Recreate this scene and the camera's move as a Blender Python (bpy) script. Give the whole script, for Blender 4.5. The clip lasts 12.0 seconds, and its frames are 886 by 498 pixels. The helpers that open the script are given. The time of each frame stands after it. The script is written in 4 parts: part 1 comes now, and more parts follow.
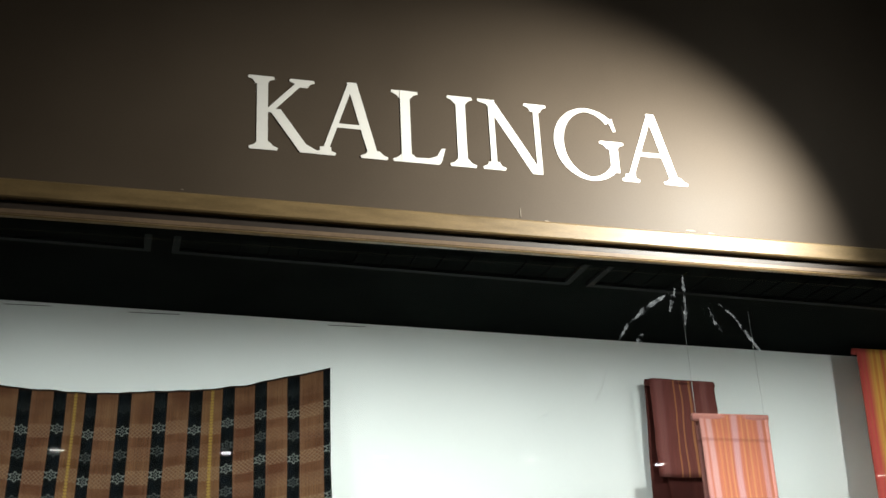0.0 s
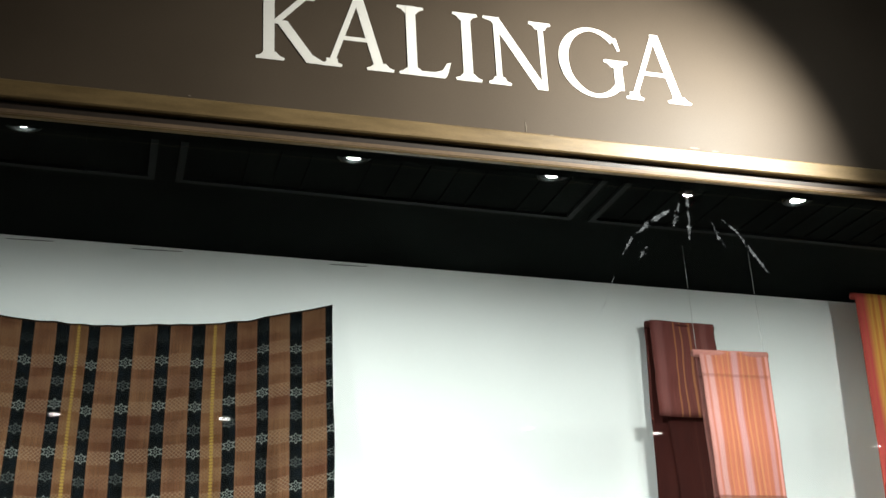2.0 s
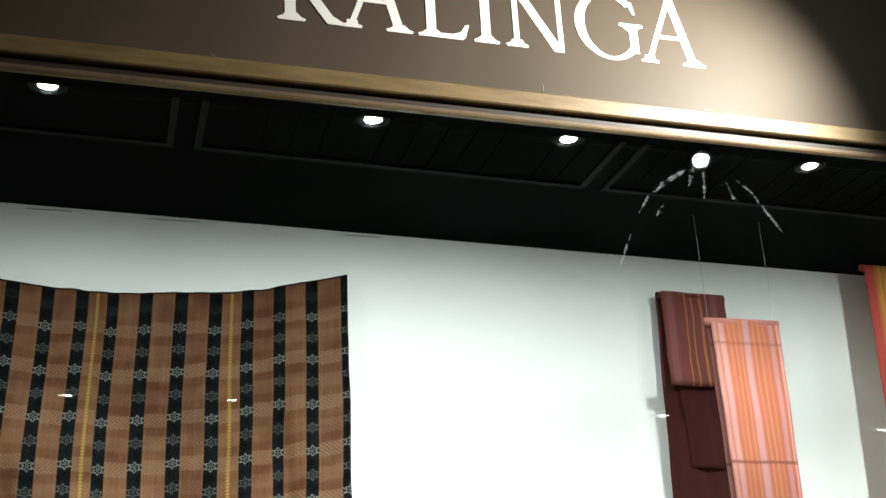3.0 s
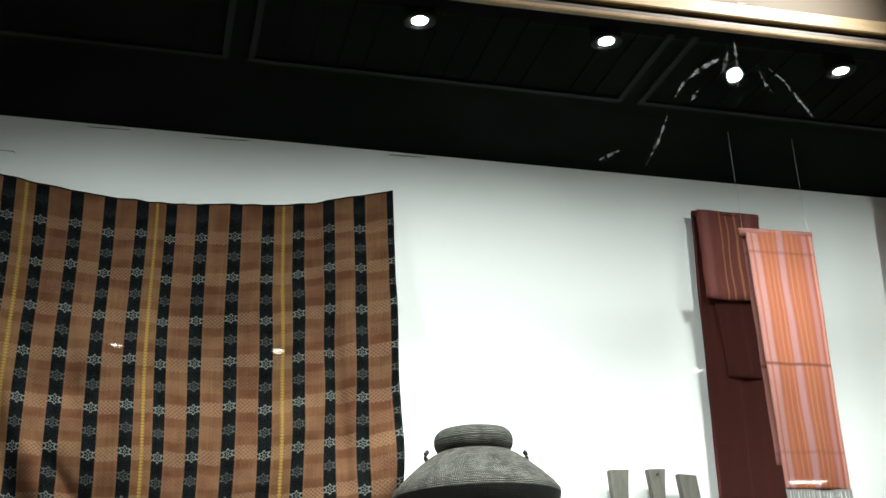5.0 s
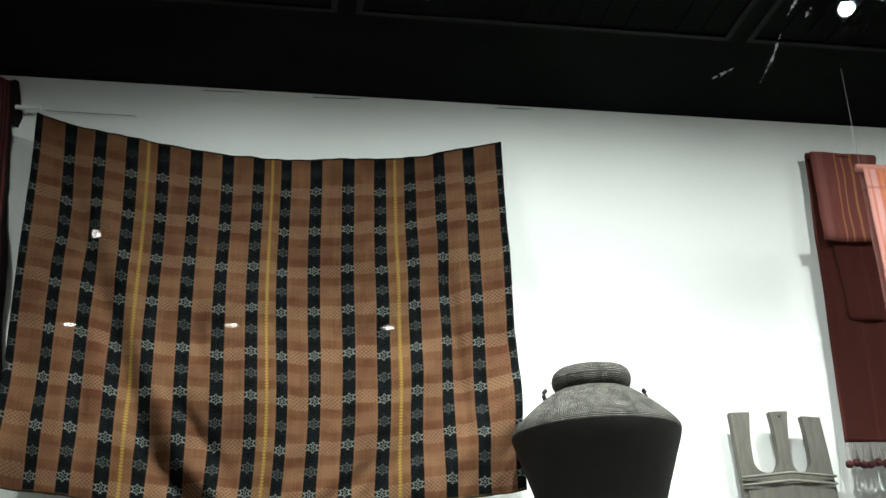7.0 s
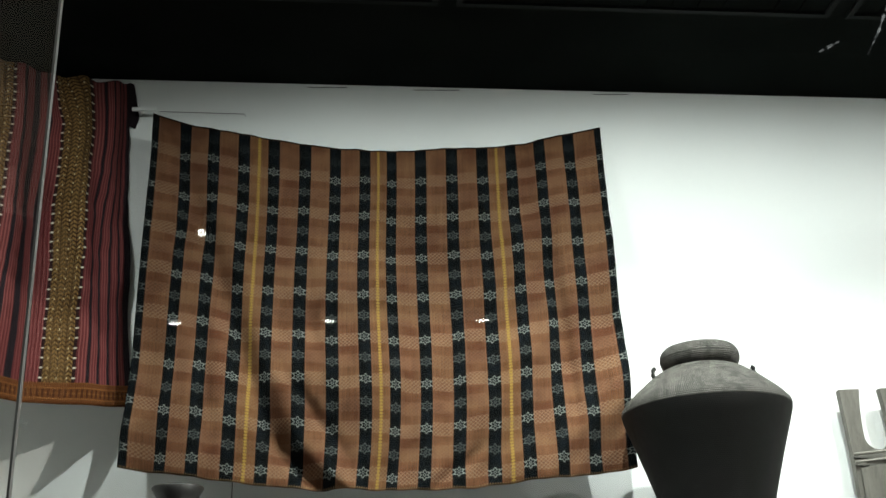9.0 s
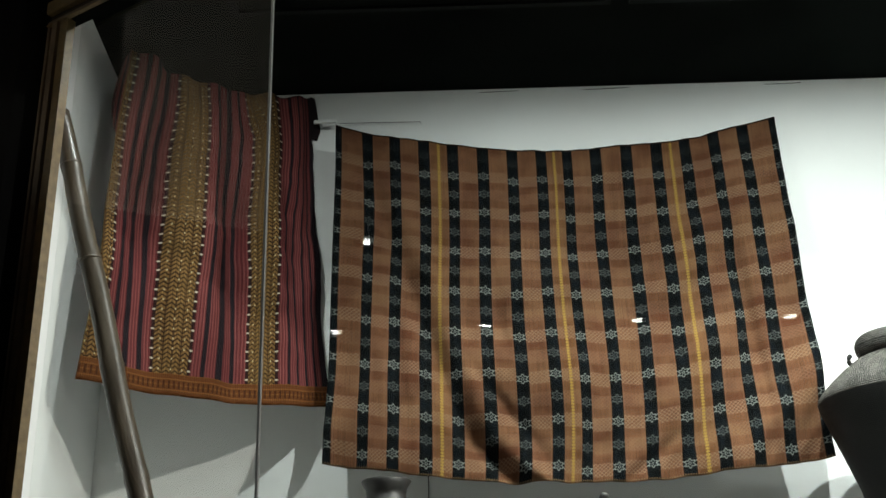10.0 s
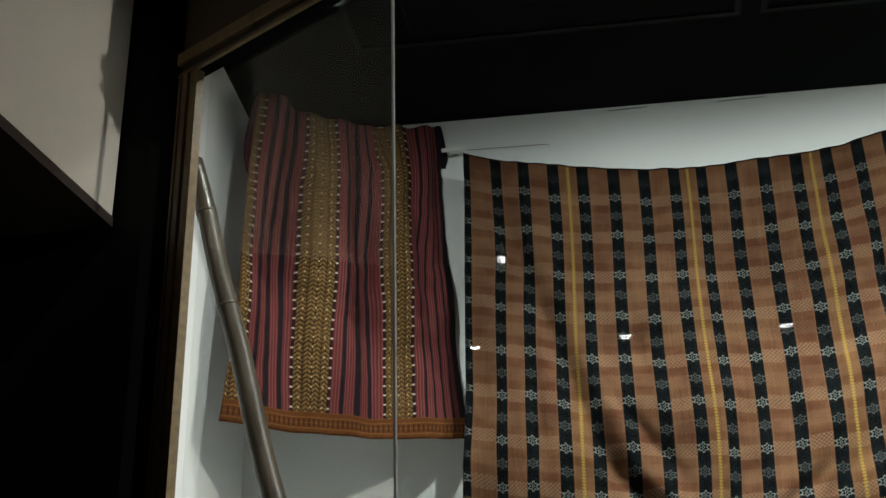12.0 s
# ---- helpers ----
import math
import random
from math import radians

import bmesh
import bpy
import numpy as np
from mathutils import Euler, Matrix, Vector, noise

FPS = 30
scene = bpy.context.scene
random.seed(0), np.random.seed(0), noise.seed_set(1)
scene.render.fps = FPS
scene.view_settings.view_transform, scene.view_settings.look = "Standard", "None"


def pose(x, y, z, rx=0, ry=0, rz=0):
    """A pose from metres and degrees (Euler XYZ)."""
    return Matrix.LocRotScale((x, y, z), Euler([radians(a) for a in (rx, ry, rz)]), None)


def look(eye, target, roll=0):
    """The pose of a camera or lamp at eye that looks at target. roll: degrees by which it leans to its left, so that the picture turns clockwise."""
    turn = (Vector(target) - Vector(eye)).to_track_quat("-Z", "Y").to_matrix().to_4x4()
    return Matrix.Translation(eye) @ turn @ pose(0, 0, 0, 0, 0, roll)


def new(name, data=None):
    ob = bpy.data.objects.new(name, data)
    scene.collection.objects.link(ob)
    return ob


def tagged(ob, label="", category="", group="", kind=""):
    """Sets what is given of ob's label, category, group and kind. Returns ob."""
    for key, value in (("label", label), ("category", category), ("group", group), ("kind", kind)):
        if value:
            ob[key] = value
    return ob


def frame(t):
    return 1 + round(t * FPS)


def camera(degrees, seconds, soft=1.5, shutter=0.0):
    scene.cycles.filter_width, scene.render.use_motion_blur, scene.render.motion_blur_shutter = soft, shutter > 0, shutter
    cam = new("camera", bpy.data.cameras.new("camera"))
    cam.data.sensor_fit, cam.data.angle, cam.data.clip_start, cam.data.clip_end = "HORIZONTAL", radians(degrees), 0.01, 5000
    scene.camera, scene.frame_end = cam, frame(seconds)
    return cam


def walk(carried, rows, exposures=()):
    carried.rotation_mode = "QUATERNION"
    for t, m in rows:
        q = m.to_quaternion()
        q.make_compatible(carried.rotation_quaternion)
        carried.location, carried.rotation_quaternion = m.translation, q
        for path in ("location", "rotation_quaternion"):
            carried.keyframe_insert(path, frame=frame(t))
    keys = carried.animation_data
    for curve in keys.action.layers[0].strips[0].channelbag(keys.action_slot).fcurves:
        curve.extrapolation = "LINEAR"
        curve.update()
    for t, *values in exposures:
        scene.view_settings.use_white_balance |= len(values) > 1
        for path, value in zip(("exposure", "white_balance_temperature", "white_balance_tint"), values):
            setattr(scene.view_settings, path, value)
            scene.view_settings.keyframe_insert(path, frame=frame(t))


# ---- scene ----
cam = camera(43.6, 12.0)
PATH = [
    (0, (0.006, -2.009, 1.67), (0.552, -0.241, 2.429), -2.9),
    (0.5, (0.007, -2.006, 1.666), (0.557, -0.239, 2.424), -2.9),
    (1, (0.004, -1.987, 1.64), (0.556, -0.219, 2.395), -2.9),
    (1.5, (0.0, -1.961, 1.576), (0.555, -0.193, 2.328), -2.9),
    (2, (-0.012, -1.946, 1.508), (0.547, -0.178, 2.257), -3.0),
    (2.5, (-0.026, -1.941, 1.443), (0.53, -0.172, 2.191), -2.9),
    (2.7, (-0.039, -1.94, 1.436), (0.52, -0.17, 2.181), -3.0),
    (4.3, (-0.071, -1.926, 1.28), (0.453, -0.139, 2.011), -3.1),
    (4.5, (-0.085, -1.932, 1.238), (0.434, -0.147, 1.974), -2.8),
    (5, (-0.101, -1.957, 1.154), (0.398, -0.163, 1.885), -2.8),
    (5.5, (-0.114, -1.941, 1.091), (0.34, -0.136, 1.823), -2.7),
    (6, (-0.119, -1.902, 1.068), (0.275, -0.084, 1.802), -2.6),
    (6.5, (-0.13, -1.911, 1.024), (0.219, -0.086, 1.762), -2.6),
    (7, (-0.132, -1.917, 1.003), (0.189, -0.086, 1.74), -2.6),
    (7.2, (-0.14, -1.922, 0.983), (0.177, -0.091, 1.722), -2.6),
    (9, (-0.211, -1.958, 0.939), (-0.035, -0.109, 1.683), -2.4),
    (9.5, (-0.286, -1.977, 0.916), (-0.186, -0.125, 1.666), -2.2),
    (10, (-0.378, -2.002, 0.891), (-0.43, -0.156, 1.658), -1.9),
    (10.5, (-0.396, -2.022, 0.908), (-0.591, -0.186, 1.677), -1.6),
    (11, (-0.386, -2.046, 0.911), (-0.662, -0.22, 1.68), -1.3),
    (11.5, (-0.38, -2.028, 0.935), (-0.671, -0.204, 1.702), -1.4),
    (12, (-0.359, -2.001, 0.977), (-0.657, -0.182, 1.753), -1.4),
]
EXPOSURE = [(0, 0.08), (2, 0.1), (2.7, 0.2), (4.4, 0.27), (5.0, 0.02), (7.2, 0.02), (9, 0.08), (10, 0.12), (11, 0.0), (12, 0.0)]
walk(cam, [(t, look(eye, target, roll)) for t, eye, target, roll in PATH], EXPOSURE)

# ---- world and lights ----
world = bpy.data.worlds.new("night_interior")
scene.world = world
world.use_nodes = True
world.node_tree.nodes["Background"].inputs[0].default_value = (0.9, 0.95, 1.0, 1)
world.node_tree.nodes["Background"].inputs[1].default_value = 0.02


def ceil_z(x):
    """Height of the dark ceiling inside the case, which falls a little towards +x."""
    return 2.809 - 0.0215 * x


def spot(name, eye, target, watts, degrees, blend=0.6, radius=0.03, colour=(1, 1, 1)):
    d = bpy.data.lights.new(name, "SPOT")
    d.energy, d.spot_size, d.spot_blend, d.shadow_soft_size, d.color = watts, radians(degrees), blend, radius, colour
    ob = new(name, d)
    ob.matrix_world = look(eye, target)
    return ob


# x, y and strength of the lamp cans that hang under the case's ceiling
# the first, at x -1.0, is unseen and added to brighten the skirt cloth
CASE_LAMPS = [(-1.0, 0.30, 0.36), (-0.226, 0.299, 1.0), (0.50, 0.315, 1.0), (1.0, 0.32, 1.0), (1.71, 0.345, 0.8), (2.45, 0.36, 0.75), (3.2, 0.38, 0.75)]
LAMP_Z = 2.69
COOL = (0.94, 1.0, 0.96)
for lx, ly, power in CASE_LAMPS:
    # each fitting throws a wide soft flood and a denser inner beam
    spot("case_light", (lx, ly, LAMP_Z - 0.014), (lx, ly + 0.62, 1.62), 33 * power, 152, 1.0, 0.009, COOL)
    spot("case_beam", (lx, ly, LAMP_Z - 0.014), (lx, 1.05, 0.95), 80 * power, 84, 1.0, 0.009, COOL)
SIGN_LAMP = (1.62, -0.69, 2.885)
spot("sign_light", (1.612, -0.668, 2.878), (0.97, 0.0, 2.50), 195, 88, 1.0, 0.018, (1.0, 0.97, 0.875))
TRACK_LAMP = (-0.886, -2.90, 3.0)
spot("sign_light_spill", (1.612, -0.668, 2.872), (-1.572, -0.42, 2.35), 50, 27, 0.25, 0.018, (1.0, 0.95, 0.85))
spot("corridor_light", (-0.886, -2.86, 2.985), (-2.04, 0.0, 2.40), 45, 26, 0.5, 0.008, (1.0, 0.93, 0.82))
CORRIDOR_LAMPS = [(-2.2, -4.6), (-1.26, -4.6), (-0.31, -4.6), (0.65, -4.62), (1.61, -4.66), (2.63, -4.72), (3.6, -4.8), (5.6, -5.1)]

# ---- materials ----


class Val:
    """A number or colour socket in a node tree, with arithmetic."""

    def __init__(self, nt, sock):
        self.nt, self.sock = nt, sock

    def op(self, kind, other=None, third=None):
        n = self.nt.nodes.new("ShaderNodeMath")
        n.operation = kind
        for i, v in enumerate((self, other, third)):
            if isinstance(v, Val):
                self.nt.links.new(v.sock, n.inputs[i])
            elif v is not None:
                n.inputs[i].default_value = v
        return Val(self.nt, n.outputs[0])

    def __add__(self, o): return self.op("ADD", o)
    def __sub__(self, o): return self.op("SUBTRACT", o)
    def __mul__(self, o): return self.op("MULTIPLY", o)
    def __truediv__(self, o): return self.op("DIVIDE", o)
    def lt(self, o): return self.op("LESS_THAN", o)
    def gt(self, o): return self.op("GREATER_THAN", o)
    def absolute(self): return self.op("ABSOLUTE")
    def fract(self): return self.op("FRACT")
    def floor(self): return self.op("FLOOR")
    def flip(self): return self * -1.0 + 1.0
    def most(self, o): return self.op("MAXIMUM", o)
    def sine(self): return self.op("SINE")

    def soft(self, lo, hi):
        """0 below lo, 1 above hi, smooth between."""
        n = self.nt.nodes.new("ShaderNodeMapRange")
        n.interpolation_type = "SMOOTHSTEP"
        self.nt.links.new(self.sock, n.inputs[0])
        n.inputs[1].default_value, n.inputs[2].default_value = lo, hi
        return Val(self.nt, n.outputs[0])

    def band(self, a, b, e):
        return self.soft(a - e, a + e) * self.soft(b - e, b + e).flip()


class Mat:
    """A principled material under construction."""

    def __init__(self, name, rough=0.6, metal=0.0, spec=0.5):
        self.m = bpy.data.materials.new(name)
        self.m.use_nodes = True
        self.nt = self.m.node_tree
        self.bsdf = self.nt.nodes["Principled BSDF"]
        self.bsdf.inputs["Roughness"].default_value = rough
        self.bsdf.inputs["Metallic"].default_value = metal
        self.bsdf.inputs["Specular IOR Level"].default_value = spec
        self.tex = self.nt.nodes.new("ShaderNodeTexCoord")

    def uv(self):
        n = self.nt.nodes.new("ShaderNodeSeparateXYZ")
        self.nt.links.new(self.tex.outputs["UV"], n.inputs[0])
        return Val(self.nt, n.outputs[0]), Val(self.nt, n.outputs[1])

    def xyz(self):
        n = self.nt.nodes.new("ShaderNodeSeparateXYZ")
        self.nt.links.new(self.tex.outputs["Object"], n.inputs[0])
        return [Val(self.nt, n.outputs[i]) for i in range(3)]

    def noise(self, scale, detail=3, stretch=(1, 1, 1), space="Object", rough=0.55):
        mp = self.nt.nodes.new("ShaderNodeMapping")
        mp.inputs["Scale"].default_value = stretch
        self.nt.links.new(self.tex.outputs[space], mp.inputs[0])
        n = self.nt.nodes.new("ShaderNodeTexNoise")
        n.inputs["Scale"].default_value, n.inputs["Detail"].default_value, n.inputs["Roughness"].default_value = scale, detail, rough
        self.nt.links.new(mp.outputs[0], n.inputs["Vector"])
        return Val(self.nt, n.outputs["Fac"])

    def mix(self, fac, a, b):
        """Colour a where fac is 0, b where it is 1."""
        n = self.nt.nodes.new("ShaderNodeMix")
        n.data_type = "RGBA"
        for sock, v in ((n.inputs[0], fac), (n.inputs[6], a), (n.inputs[7], b)):
            if isinstance(v, Val):
                self.nt.links.new(v.sock, sock)
            elif isinstance(v, tuple):
                sock.default_value = (*v, 1)
            else:
                sock.default_value = v
        return Val(self.nt, n.outputs[2])

    def colour(self, v):
        if isinstance(v, tuple):
            self.bsdf.inputs["Base Color"].default_value = (*v, 1)
        else:
            self.nt.links.new(v.sock, self.bsdf.inputs["Base Color"])
        return self

    def roughness(self, v):
        self.nt.links.new(v.sock, self.bsdf.inputs["Roughness"])
        return self

    def bump(self, v, dist=0.001, strength=0.5):
        n = self.nt.nodes.new("ShaderNodeBump")
        n.inputs["Distance"].default_value, n.inputs["Strength"].default_value = dist, strength
        self.nt.links.new(v.sock, n.inputs["Height"])
        self.nt.links.new(n.outputs[0], self.bsdf.inputs["Normal"])
        return self


def plain(name, colour, rough=0.6, metal=0.0, var=0.12, scale=6.0, grain=120.0, bump=0.0004, spec=0.5, stretch=(1, 1, 1)):
    """A material of one colour with large stains and fine grain."""
    w = Mat(name, rough, metal, spec)
    big, fine = w.noise(scale, 4, stretch), w.noise(grain, 3, stretch)
    dark, light = tuple(c * (1 - var) for c in colour), tuple(min(1, c * (1 + var)) for c in colour)
    c = w.mix((big * 0.65 + fine * 0.35).soft(0.3, 0.7), dark, light)
    w.colour(c)
    w.roughness(big * 0.2 + (rough - 0.1))
    w.bump(fine, bump, 0.5)
    return w.m


def glow(name, colour, strength):
    m = bpy.data.materials.new(name)
    m.use_nodes = True
    b = m.node_tree.nodes["Principled BSDF"]
    b.inputs["Base Color"].default_value = (0.8, 0.8, 0.8, 1)
    b.inputs["Emission Color"].default_value, b.inputs["Emission Strength"].default_value = (*colour, 1), strength
    return m


WALL = plain("white_wall_paint", (0.79, 0.805, 0.795), 0.75, var=0.03, scale=2.2, grain=90, bump=0.0005)
BLACK = plain("matt_black_paint", (0.0060, 0.0070, 0.0064), 0.7, var=0.3, scale=4, spec=0.0)
PIER = plain("black_laminate", (0.003, 0.003, 0.003), 0.5, var=0.3, scale=3, spec=0.06)
GRILLE = plain("dark_grey_grille", (0.0115, 0.013, 0.013), 0.7, var=0.2, spec=0.05)
FASCIA = plain("dark_brown_fascia_paint", (0.070, 0.0535, 0.0375), 0.55, var=0.10, scale=3.0, grain=260, bump=0.0003, spec=0.22)
SCUFF = plain("bare_scuffed_paint", (0.20, 0.17, 0.13), 0.7, var=0.2)
LETTER = plain("white_letter_vinyl", (0.82, 0.82, 0.78), 0.5, var=0.03)
TRIM = plain("aged_bronze_wood_trim", (0.165, 0.112, 0.048), 0.45, var=0.28, scale=9, grain=140, bump=0.0008, stretch=(1, 6, 6))
TRIM_DARK = plain("dark_trim_groove", (0.025, 0.017, 0.012), 0.55, var=0.2)
TRIM_LOW = plain("rose_brown_trim", (0.125, 0.085, 0.052), 0.5, var=0.25, scale=8)
BEIGE = plain("beige_painted_board", (0.5, 0.47, 0.41), 0.7, var=0.05, scale=3)
FLOOR = plain("grey_floor_tile", (0.2, 0.19, 0.18), 0.3, var=0.1)
CEIL = plain("corridor_ceiling_paint", (0.035, 0.036, 0.035), 0.8, var=0.05)
DARKWALL = plain("dark_corridor_wall", (0.05, 0.047, 0.045), 0.7, var=0.1)
METAL = plain("brushed_steel", (0.5, 0.5, 0.5), 0.35, 1.0, var=0.08)
THREAD = plain("nylon_thread", (0.34, 0.34, 0.33), 0.3, var=0.02)
SEAL = plain("grey_silicone_joint", (0.22, 0.23, 0.23), 0.35, var=0.1)
PLATFORM = plain("grey_platform_paint", (0.26, 0.26, 0.25), 0.7, var=0.06)
PLINTH = plain("dark_plinth_cloth", (0.05, 0.05, 0.05), 0.9, var=0.1)
DIFFUSER = glow("lamp_glass_lit", (0.95, 1.0, 0.97), 30)
CORRIDOR_GLOW = glow("corridor_lamp_lit", (1.0, 0.98, 0.92), 45)
SIGN_GLOW = glow("sign_lamp_lit", (0.95, 1.0, 1.0), 260)


def glass_materials():
    """Front faces reflect by Fresnel; the other faces let light straight through."""
    m = bpy.data.materials.new("window_glass")
    m.use_nodes = True
    nt = m.node_tree
    nt.nodes.clear()
    out, mixn = nt.nodes.new("ShaderNodeOutputMaterial"), nt.nodes.new("ShaderNodeMixShader")
    tr, gl, fr = nt.nodes.new("ShaderNodeBsdfTransparent"), nt.nodes.new("ShaderNodeBsdfGlossy"), nt.nodes.new("ShaderNodeFresnel")
    tr.inputs[0].default_value = (0.93, 0.96, 0.945, 1)
    gl.inputs["Roughness"].default_value = 0.0
    fr.inputs["IOR"].default_value = 1.52
    nt.links.new(fr.outputs[0], mixn.inputs[0])
    nt.links.new(tr.outputs[0], mixn.inputs[1])
    nt.links.new(gl.outputs[0], mixn.inputs[2])
    nt.links.new(mixn.outputs[0], out.inputs[0])
    b = bpy.data.materials.new("window_glass_inside")
    b.use_nodes = True
    nt = b.node_tree
    nt.nodes.clear()
    out, tr = nt.nodes.new("ShaderNodeOutputMaterial"), nt.nodes.new("ShaderNodeBsdfTransparent")
    tr.inputs[0].default_value = (1, 1, 1, 1)
    nt.links.new(tr.outputs[0], out.inputs[0])
    return m, b


GLASS, GLASS_IN = glass_materials()


def brown_blanket():
    """Fifteen brown and black warp stripes, star motifs on the black, checks on the brown, three yellow lines."""
    w = Mat("striped_ikat_blanket", 0.95, spec=0.04)
    u, v = w.uv()  # u in stripes 0..15, v in metres downwards
    wob = w.noise(3.0, 2, space="UV") * 0.10 - 0.05
    s = u + wob * 0.5
    f = s.fract() - 0.5
    black = f.absolute().soft(0.295, 0.325)
    # each stripe was dyed on its own, so its rows sit a little higher or lower
    slip = ((s + 0.5).floor() * 0.618).fract() * 0.024 - 0.012
    slip_brown = (s.floor() * 0.618).fract() * 0.020 - 0.010
    row = (v - slip - 0.0790) / 0.06475
    ph = row.fract() - 0.5
    strong = (row * 0.5).fract().lt(0.5)
    row_b = (v - slip_brown - 0.0790) / 0.06475
    ph_b = row_b.fract() - 0.5
    strong_b = (row_b * 0.5).fract().lt(0.5)
    # checks and motifs grow fainter towards the top edge
    top_fade = v.soft(0.03, 0.14)
    # light patterned checks on brown, bold at every second row
    check = ph_b.absolute().soft(0.27, 0.33).flip() * (strong_b * 0.22 + 0.18) * (top_fade * 0.7 + 0.3)
    lat = ((u * 25.0 + v * 290.0).sine() * (u * 25.0 - v * 290.0).sine()).absolute().soft(0.12, 0.50).flip() * 0.8 + 0.2
    brown = w.mix(w.noise(2.0, 3, (0.3, 5, 1), "UV").soft(0.35, 0.65), (0.094, 0.0375, 0.0195), (0.154, 0.077, 0.0385))
    rust = (row_b + 0.25).floor() * 0.618
    brown = w.mix(rust.fract().gt(0.55) * 0.14, brown, (0.10, 0.032, 0.019))
    threads = (u * 150.0 + w.noise(8, 2, (6, 0.4, 1), "UV") * 14.0).sine().soft(-0.8, 1.0)
    brown = w.mix(threads * 0.45, brown, (0.05, 0.022, 0.012))
    slub = w.noise(9, 2, (9, 0.25, 1), "UV").soft(0.60, 0.72)
    brown = w.mix(slub * 0.5, brown, (0.035, 0.013, 0.008))
    brown = w.mix(check * lat, brown, (0.30, 0.20, 0.128))
    edge = f.absolute().band(0.262, 0.292, 0.008)
    brown = w.mix(edge * 0.3, brown, (0.175, 0.093, 0.062))
    # six-pointed star motifs with an eye, tied to the stripe's sides by open forks
    col = (s + 0.5).fract() - 0.5
    dx, dy = col * 0.0933, ph * 0.0645
    r = (dx * dx + dy * dy).op("SQRT")
    th = dy.op("ARCTAN2", dx)
    star = (th * 6.0).op("COSINE") * -0.0026 + 0.0108
    ring = (r - star).absolute().soft(0.0013, 0.0027).flip()
    eye = (dx.absolute() * 1.25 + dy.absolute() - 0.0046).absolute().soft(0.0009, 0.0020).flip()
    out = dx.absolute() - 0.0098
    fork = (dy.absolute() - out * 0.75 - 0.0022).absolute().soft(0.0012, 0.0024).flip() * out.gt(0.0)
    motif = ring.most(eye).most(fork) * (strong * 0.50 + 0.36) * (w.noise(40, 2, space="UV").soft(0.3, 0.6) * 0.4 + 0.6) * (top_fade * 0.8 + 0.2)
    dark = w.mix(w.noise(4, 3, (1, 3, 1), "UV").soft(0.35, 0.7), (0.0024, 0.0030, 0.0030), (0.0050, 0.0068, 0.0085))
    weft = (row * 2.0 + w.noise(5, 2, space="UV") * 0.6).fract().soft(0.4, 0.6)
    dark = w.mix(weft * 0.35, dark, (0.0075, 0.0085, 0.0085))
    dark = w.mix(motif, dark, (0.165, 0.180, 0.170))
    c = w.mix(black, brown, dark)
    # yellow supplementary lines
    which = ((s.floor() - 3.0) * 0.25).fract().lt(0.1)
    gold_zone = which * f.absolute().soft(0.27, 0.31).flip()
    c = w.mix(gold_zone * 0.14, c, (0.17, 0.095, 0.028))
    dots = ((v / 0.0088).fract() - 0.5).absolute().soft(0.20, 0.40).flip()
    line = which * f.absolute().soft(0.020, 0.040).flip() * (dots * 0.45 + 0.55)
    cross = which * f.absolute().soft(0.040, 0.070).flip() * dots
    c = w.mix(line.most(cross) * 0.82, c, (0.29, 0.19, 0.042))
    hem = (v - 1.0565).absolute().lt(0.0030)
    c = w.mix(hem * (((u * 14.0).fract() - 0.5).absolute().soft(0.2, 0.35) * 0.5 + 0.1), c, (0.24, 0.16, 0.09))
    top = v.lt(0.006)
    c = w.mix(top * 0.8, c, (0.012, 0.008, 0.006))
    w.colour(c)
    w.bump((u * 420.0).sine() * 0.4 + (v * 3000.0).sine() * 0.3 + w.noise(60, 2, space="UV") + w.noise(13, 4, (1.3, 1, 0.6)) * 14.0, 0.0012, 0.8)
    return w.m


